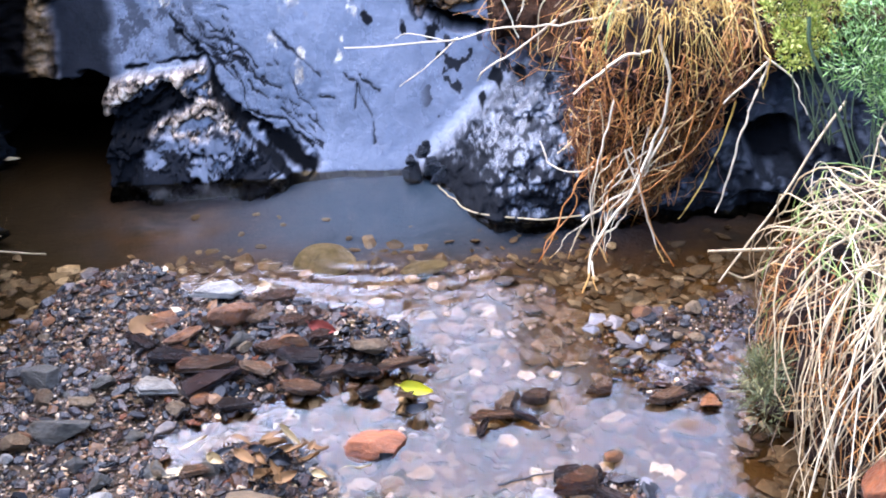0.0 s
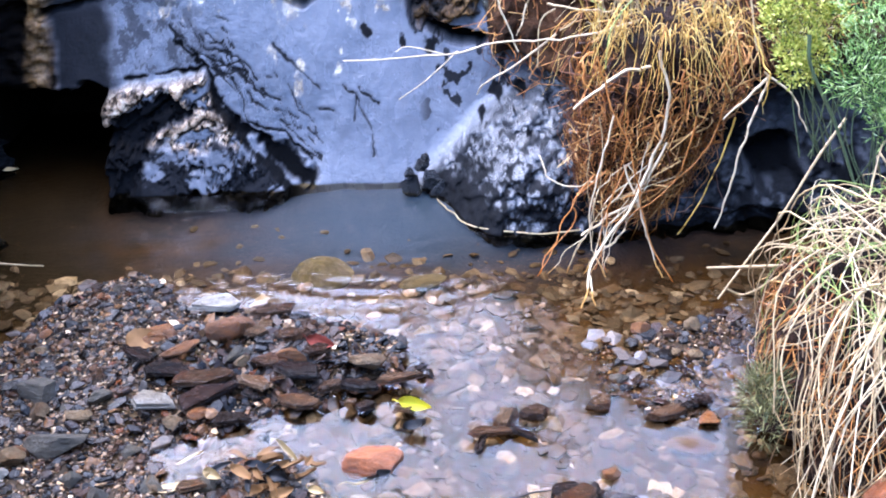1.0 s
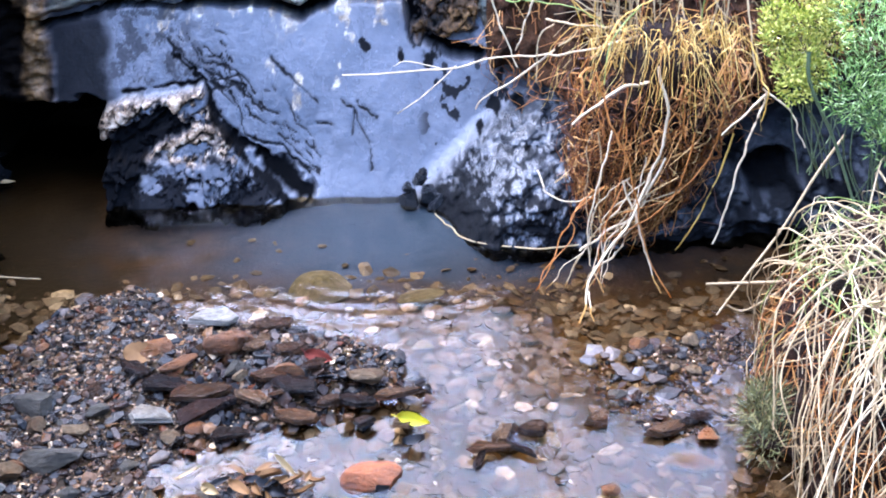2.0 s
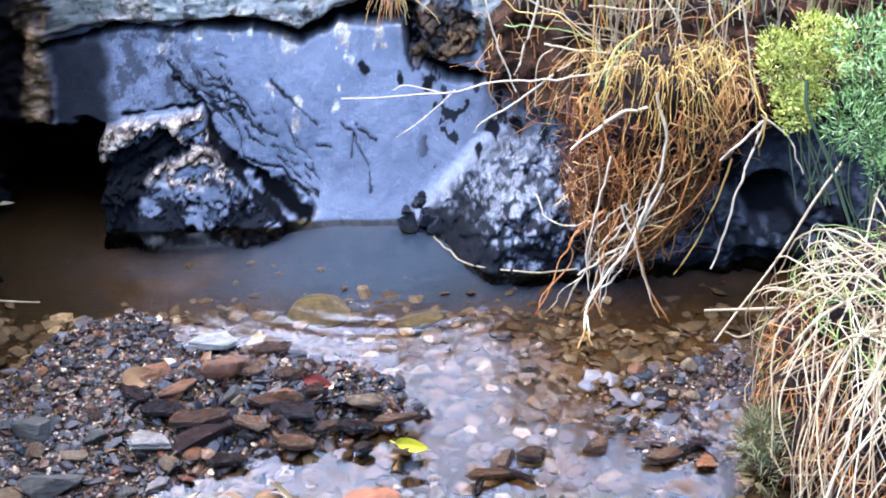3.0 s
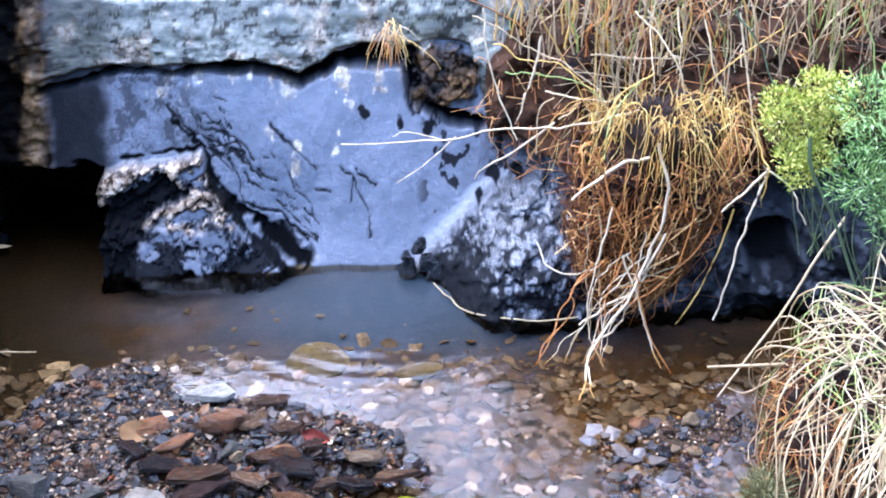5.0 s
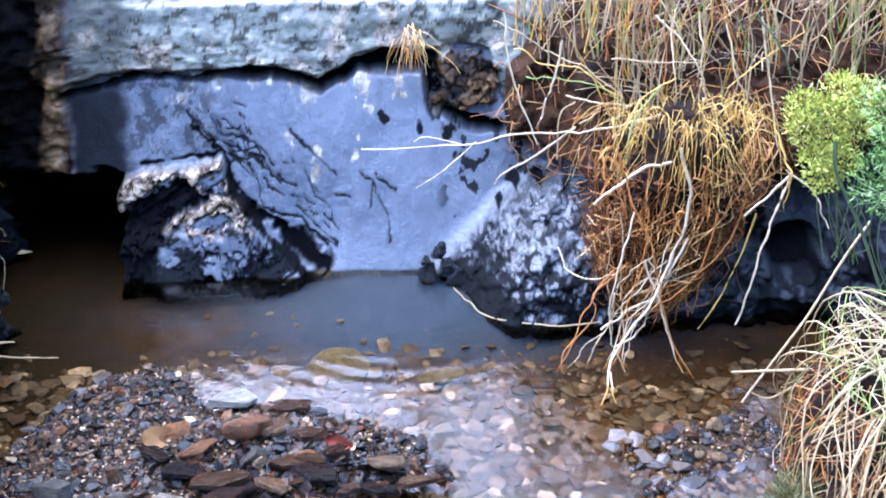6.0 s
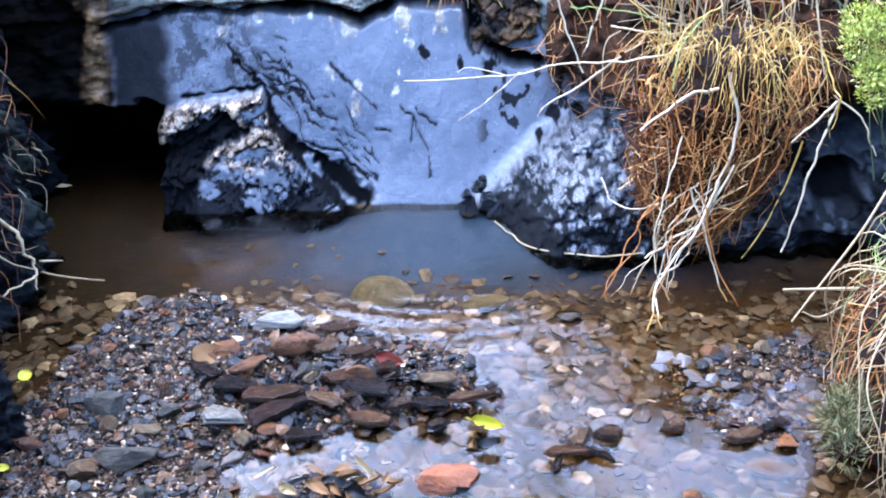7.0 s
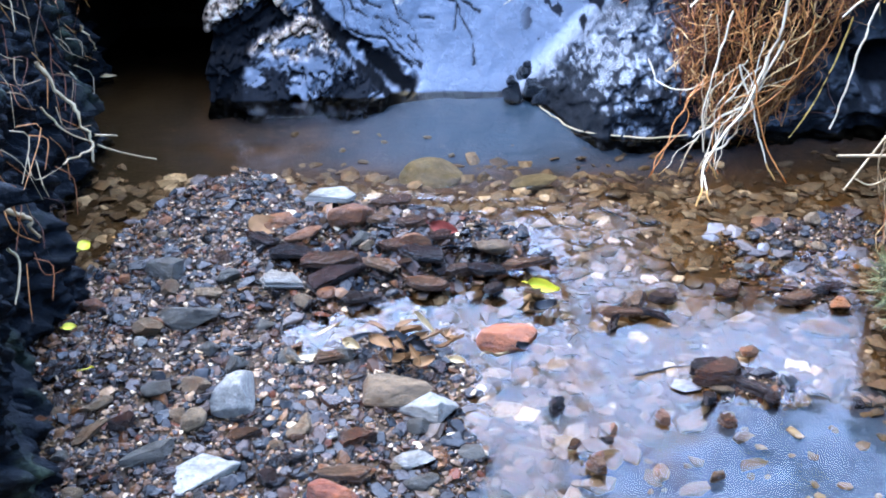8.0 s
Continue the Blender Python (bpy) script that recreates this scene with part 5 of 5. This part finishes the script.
# ---- dry reeds and litter on the bank ----
def reed_clump(x, u, count, height, seed):
    r = np.random.default_rng(seed)
    base = bank_top(np.array([x]), np.array([u]))[0]
    th = thing("reed_clump", "clump of dry upright reed stalks on the earth bank", "reeds", group="dry reeds on the bank")
    for k in range(count):
        p0 = base + (r.normal(0, 0.035), r.normal(0, 0.04), -0.015)
        lean = r.normal(0, 0.15, 2)
        h = height * r.uniform(0.5, 1.15)
        bend = r.normal(0, 0.06, 2)
        pts = [p0, p0 + (lean[0] * h * 0.4, lean[1] * h * 0.4, h * 0.45), p0 + (lean[0] * h + bend[0], lean[1] * h + bend[1], h)]
        w = r.uniform(0.0009, 0.0024)
        part("stalk", joined("stalk", [tube(curve_points(pts, 8, 0.006, r), w, w * 0.5, 5)], (M_STRAW, M_STRAW, M_STRAW, M_STRAW, M_GOLDGRASS, M_ROOT, M_GREENBLADE)[r.integers(7)]), th)
    return th


for k in range(34):
    r = np.random.default_rng(300 + k)
    reed_clump(r.uniform(0.12, 1.15), r.uniform(0.12, 0.75), 13, r.uniform(0.16, 0.40), 400 + k)


def bank_litter():
    r = np.random.default_rng(61)
    tubes, brown = [], []
    base = bank_top(r.uniform(0.09, 1.3, 950), r.uniform(0.12, 0.95, 950)) + (0, 0, 0.004)
    base = base[(np.abs(base[:, 0] - 0.20) > 0.07) | (base[:, 2] > 0.42)]
    for p in base:
        a, ln = r.uniform(0, 6.28), r.uniform(0.04, 0.20)
        d = np.array([np.cos(a), np.sin(a) * 0.7, r.normal(0, 0.45)])
        q = curve_points([p - d * ln * 0.5, p + (r.normal(0, 0.01), r.normal(0, 0.01), r.uniform(0.0, 0.03)), p + d * ln * 0.5 - (0, 0, r.uniform(0, 0.03))], 7)
        w = r.uniform(0.0005, 0.0013)
        (tubes if r.random() < 0.5 else brown).append(tube(q, w, w * 0.6, 4))
    base = bank_top(r.uniform(0.10, 0.62, 150), r.uniform(0.0, 0.25, 150))
    for p in base:
        ln = r.uniform(0.03, 0.12)
        q = curve_points([p + (0, 0.02, 0.02), p + (r.normal(0, 0.02), -0.02, -ln * 0.3), p + (r.normal(0, 0.03), -0.02, -ln * 0.6), p + (r.normal(0, 0.04), -0.02, -ln)], 8)
        w = r.uniform(0.0006, 0.0015)
        brown.append(tube(q, w, w * 0.5, 4))
    th = thing("bank_litter", "matted dry straw and roots over the earth bank", "straw", joined("bank_litter", tubes, M_STRAW), kind="stuff")
    tagged(part("brown_litter", joined("brown_litter", brown, M_ROOT), th, "brown dead stems and rootlets"), kind="stuff")


bank_litter()


def brow_tuft():
    """Dry grass growing out of the crack under the brow and hanging over it."""
    r = np.random.default_rng(93)
    th = thing("grass_tuft", "small tuft of dry golden grass hanging from the rock crack", "grass")
    for k in range(46):
        p = np.array([-0.082 + r.normal(0, 0.012), 2.275 + r.normal(0, 0.01), 0.425 + r.normal(0, 0.012)])
        up = r.random() < 0.2
        e = p + ((r.normal(0, 0.022), -0.035 - r.uniform(0, 0.03), r.uniform(0.02, 0.08)) if up else (r.normal(0, 0.022), -0.05, -r.uniform(0.02, 0.06)))
        w = r.uniform(0.0006, 0.0014)
        part("blade", joined("blade", [tube(curve_points([p, (p + e) / 2 + (0, -0.012, 0.012), e], 7, 0.004, r), w, w * 0.5, 4)], (M_GOLDGRASS, M_ROOT, M_STRAW)[k % 3]), th)
    return th


brow_tuft()


# ---- green plants ----
def leaflet_mesh(name, spots, dirs, length, width, material, seed):
    """Many small folded leaflets, one mesh."""
    r = np.random.default_rng(seed)
    n = len(spots)
    d = dirs / np.linalg.norm(dirs, axis=1)[:, None]
    side = np.cross(d, r.normal(size=(n, 3)))
    side /= np.linalg.norm(side, axis=1)[:, None] + 1e-9
    nor = np.cross(d, side)
    ln, wd = length * r.uniform(0.6, 1.3, (n, 1)), width * r.uniform(0.7, 1.2, (n, 1))
    a, tip, mid = spots, spots + d * ln + nor * ln * 0.15, spots + d * ln * 0.5
    V = np.stack([a, mid + side * wd + nor * wd * 0.5, tip, mid - side * wd + nor * wd * 0.5, mid], 1).reshape(-1, 3)
    b = np.arange(n)[:, None] * 5
    F = np.concatenate([b + [0, 4, 1], b + [1, 4, 2], b + [0, 3, 4], b + [3, 2, 4]])
    return np_mesh(name, V, F, [material])


def leafy_plant(label, base, tops, material, seed, count, length, width, ball):
    r = np.random.default_rng(seed)
    th = thing("leafy_plant", label, "plant")
    S, D = [], []
    for k, t in enumerate(tops):
        b, t = np.array(base) + r.normal(0, 0.012, 3) * (1, 1, 0), np.array(t)
        strand("stem", [b, (b + t) / 2 + r.normal(0, 0.022, 3), t], 0.0012, th, M_GREENSTEM)
        q = r.normal(size=(count, 3))
        q = q / np.linalg.norm(q, axis=1)[:, None] * r.uniform(0.25, 1.0, (count, 1)) ** 0.6
        S.append(t + q * ball)
        D.append(q + (0, 0, 0.5) + r.normal(0, 0.5, (count, 3)))
    for k in range(0, len(tops)):
        tagged(part("leaf_spray", leaflet_mesh("leaf_spray", S[k], D[k], length, width, material, seed + k), th), kind="stuff")
    return th


leafy_plant("bright yellow-green tufted herb leaning over the bank", (0.60, 1.62, 0.27), [(0.495, 1.60, 0.505), (0.52, 1.60, 0.53), (0.54, 1.60, 0.48), (0.515, 1.58, 0.465), (0.555, 1.62, 0.52), (0.545, 1.61, 0.56), (0.49, 1.60, 0.54), (0.575, 1.60, 0.555), (0.585, 1.62, 0.50), (0.525, 1.58, 0.435), (0.56, 1.60, 0.45)], M_HERB, 71, 420, 0.0075, 0.0016, (0.028, 0.026, 0.026))
leafy_plant("feathery blue-green plant with fine leaves", (0.66, 1.55, 0.24), [(0.60, 1.54, 0.56), (0.63, 1.55, 0.50), (0.66, 1.55, 0.58), (0.60, 1.53, 0.45), (0.64, 1.54, 0.42), (0.69, 1.56, 0.50), (0.68, 1.54, 0.37), (0.72, 1.58, 0.56)], M_FEATHER, 81, 560, 0.014, 0.0010, (0.052, 0.04, 0.046))
leafy_plant("low olive-green grass tuft at the foot of the straw", (0.455, 1.29, 0.02), [(0.442, 1.285, 0.07), (0.447, 1.25, 0.05), (0.45, 1.31, 0.05), (0.45, 1.27, 0.10)], M_TUFT, 91, 150, 0.026, 0.0010, (0.024, 0.03, 0.036))


# ---- fallen leaves and sticks ----
def leaf(label, x, y, z, length, width, yaw, material, curl=0.25, tilt=(0, 0), seed=1):
    r = np.random.default_rng(seed)
    u, v = np.meshgrid(np.linspace(0, 1, 13), np.linspace(-1, 1, 7))
    u, v = u.ravel(), v.ravel()
    out = np.sin(np.pi * u**0.8) ** 0.75 * width * 0.5 * (1 + 0.08 * np.sin(u * 40 + seed))
    fold = np.abs(v) ** 1.3 * curl * width * 0.5
    zz = fold + 0.18 * length * curl * np.sin(u * 3.0 + seed) + 0.03 * length * fbm(np.stack([u * 3, v, 0 * u + seed], -1), 0.6, 2)
    P = np.stack([(u - 0.5) * length, v * out, zz], -1)
    me = np_mesh("fallen_leaf", P, grid_faces(13, 7), [material])
    th = thing("fallen_leaf", label, "leaf", me, group="fallen leaves", m=pose(x, y, z, tilt[0], tilt[1], yaw))
    part("stalk", joined("stalk", [tube([(-0.5 * length, 0, float(zz[39])), (-0.58 * length, 0.002, float(zz[39])), (-0.66 * length, 0.004, 0)], 0.0009, 0.0007, 4)], material), th)
    return th


leaf("bright yellow leaf floating beside black slate", -0.045, 1.346, 0.018, 0.050, 0.020, -6, M_YELLOWLEAF, 0.8, (35, 6), 2)
leaf("pale cream leaf lying in shallow water", -0.375, 1.197, 0.006, 0.058, 0.017, 22, M_CREAMLEAF, 0.3, (0, 0), 3)
leaf("deep red leaf on the slate heap", -0.192, 1.476, 0.042, 0.050, 0.022, -20, M_REDLEAF, 0.5, (40, 8), 4)
leaf("yellow leaf at the dark bank's foot", -0.684, 1.156, 0.02, 0.045, 0.014, 0, M_YELLOWLEAF, 0.4, (10, 0), 5)
leaf("yellow leaf at the dark bank's foot", -0.765, 1.483, 0.01, 0.026, 0.02, 70, M_YELLOWLEAF, 0.4, (20, 0), 6)
leaf("small yellow leaf on the dark bank", -0.722, 1.252, 0.02, 0.02, 0.013, 20, M_YELLOWLEAF, 0.4, (20, 0), 7)
leaf("tan leaf floating by the dark hollow", -0.90, 2.165, 0.004, 0.04, 0.014, 15, M_CREAMLEAF, 0.3, (10, 0), 8)
leaf("dry orange-brown leaf on the gravel bar", -0.480, 1.513, 0.030, 0.062, 0.040, 40, M_BROWNLEAF, 0.2, (30, 8), 9)
leaf("curled dark leaf ring in shallow water", -0.045, 1.306, 0.010, 0.034, 0.022, 10, M_DARKLEAF, 0.8, (0, 0), 10)
lr = random.Random(9)
for k in range(34):
    leaf("dry brown leaf in a drift of leaf litter", lr.gauss(-0.245, 0.045), lr.gauss(1.187, 0.022), 0.026 + 0.0006 * k, lr.uniform(0.022, 0.048), lr.uniform(0.008, 0.017), lr.gauss(0, 50), lr.choice([M_BROWNLEAF, M_BROWNLEAF, M_BROWNLEAF, M_CREAMLEAF, M_DARKLEAF, M_DARKLEAF]), lr.uniform(0.5, 1.1), (lr.uniform(-25, 40), lr.uniform(-20, 20)), 20 + k)


def stick(label, pts, rad, material, forks=(), wob=0.004, seed=3):
    v, f = tube(curve_points(pts, 34, 1.6 * wob, np.random.default_rng(seed)), rad, rad * 0.5, 7)
    v = v + 0.55 * rad * np.stack([fbm(v + 7 * q, 0.012, 3, 0.6, seed=seed + q) for q in range(3)], -1)
    th = thing("stick", label, "stick", np_mesh("stick", v, f, [material]))
    for f in forks:
        strand("fork", f, rad * 0.6, th, material, wob=wob, seed=seed + 1)
    return th


for x, y, z, length, wide, yaw, roll in ((0.066, 1.293, 0.010, 0.085, 0.24, 12, 8), (0.050, 1.272, 0.006, 0.048, 0.30, 70, -10), (0.112, 1.290, 0.008, 0.055, 0.22, -30, 5)):
    thing("stone", "thin black slate splinter in the shallows", "stone", stone_mesh("S", 5), group="stones on the bar", m=pose(x, y, z, 6, roll, yaw) @ Matrix.Diagonal((length, length * wide, 0.009, 1)))
stick("thin dark branch lying under the surface", [(0.066, 1.155, 0.003), (0.106, 1.171, 0.002), (0.160, 1.178, 0.003)], 0.0018, M_DARKLEAF)
stick("bleached forked twig hanging off the dark bank", [(-0.830, 1.583, 0.273), (-0.800, 1.611, 0.222), (-0.780, 1.612, 0.186), (-0.765, 1.616, 0.149), (-0.755, 1.593, 0.130), (-0.755, 1.579, 0.114)], 0.0035, M_STRAW, [[(-0.765, 1.625, 0.137), (-0.750, 1.635, 0.132), (-0.735, 1.654, 0.121)], [(-0.755, 1.596, 0.134), (-0.740, 1.633, 0.104), (-0.720, 1.684, 0.068), (-0.700, 1.726, 0.037)], [(-0.755, 1.585, 0.134), (-0.765, 1.544, 0.141), (-0.775, 1.482, 0.159)], [(-0.800, 1.517, 0.237), (-0.790, 1.535, 0.205), (-0.775, 1.542, 0.180), (-0.758, 1.586, 0.144)]], 0.006, 8)
stick("pale straw leaning at the dark hollow", [(-0.860, 1.959, 0.198), (-0.860, 1.983, 0.163), (-0.860, 2.012, 0.126)], 0.0022, M_STRAW)
stick("bleached root curling from the dark bank", [(-0.760, 1.233, 0.228), (-0.755, 1.265, 0.195), (-0.750, 1.283, 0.153)], 0.004, M_STRAW, [[(-0.770, 1.224, 0.168), (-0.760, 1.226, 0.148), (-0.755, 1.202, 0.128), (-0.755, 1.177, 0.114)]], 0.006, 9)

# black rock knobs at the pool's edge
for x, y, z, size in ((-0.052, 2.045, 0.012, 0.050), (-0.020, 2.050, 0.016, 0.044), (-0.036, 2.060, 0.044, 0.036), (0.002, 2.035, 0.002, 0.05), (-0.058, 2.050, 0.034, 0.026), (-0.026, 2.066, 0.060, 0.024)):
    stone(x, y, size, 0.9, 1.0, 400 * size, "K", "black algae-covered knob of rock at the waterline").location.z = z
thing("stone", "orange-brown stone set in the straw bank", "stone", stone_mesh("O", 3), m=pose(0.545, 1.035, 0.10, 10, 0, 20) @ Matrix.Diagonal((0.085, 0.075, 0.085, 1)))


# ---- trees beyond the bank, seen mirrored in the stream ----
def tree(x, y, height, girth, seed):
    r = np.random.default_rng(seed)
    th = thing("tree", "slender dark-barked tree with thin spring foliage", "tree", group="trees beyond the stream")
    z0 = float(bed_z(x, y)[0]) - 0.05
    spine = curve_points([(x, y, z0), (x + r.normal(0, 0.1), y, z0 + height * 0.35), (x + r.normal(0, 0.25), y + r.normal(0, 0.2), z0 + height * 0.7), (x + r.normal(0, 0.4), y + r.normal(0, 0.3), z0 + height)], 24)
    part("trunk", joined("trunk", [tube(spine, girth, girth * 0.15, 9)], M_BARK), th)
    S, D = [], []
    for k in range(16):
        b = spine[r.integers(7, 23)]
        a, ln = r.uniform(0, 6.28), height * r.uniform(0.10, 0.28)
        e = b + (np.cos(a) * ln, np.sin(a) * ln, ln * r.uniform(0.2, 0.9))
        q = curve_points([b, (b + e) / 2 + r.normal(0, 0.12, 3), e], 9)
        part("limb", joined("limb", [tube(q, girth * 0.28, girth * 0.06, 6)], M_BARK), th)
        for c in q[3:]:
            n = 4
            S.append(c + r.normal(0, 0.22, (n, 3)))
            D.append(r.normal(size=(n, 3)))
    tagged(part("crown", leaflet_mesh("crown", np.concatenate(S), np.concatenate(D), 0.09, 0.03, M_FEATHER, seed), th), kind="stuff")
    return th


tree(0.85, 7.2, 8.5, 0.11, 501)
tree(-0.1, 12.5, 11.0, 0.10, 502)
tree(4.2, 9.0, 9.0, 0.14, 503)


# ---- roots, straw and stones on the dark bank ----
def west_litter():
    r = np.random.default_rng(88)
    tubes, pale = [], []
    for k in range(80):
        y, z = r.uniform(1.15, 2.1), r.uniform(0.10, 0.5)
        x = bank_l(y) - 0.01 - 0.10 * z
        ln = r.uniform(0.03, 0.11)
        p = np.array([x, y, z])
        q = curve_points([p, p + (0.02, r.normal(0, 0.03), -ln * 0.4), p + (0.025 + 0.10 * ln * 0.5, r.normal(0, 0.05), -ln)], 7)
        w = r.uniform(0.0005, 0.0014)
        (pale if r.random() < 0.45 else tubes).append(tube(q, w, w * 0.5, 4))
    th = thing("bank_rootlets", "brown rootlets and straw hanging down the dark bank", "roots", joined("bank_rootlets", tubes, M_ROOT), kind="stuff")
    tagged(part("pale_straw", joined("pale_straw", pale, M_STRAW), th, "bleached straw"), kind="stuff")


west_litter()
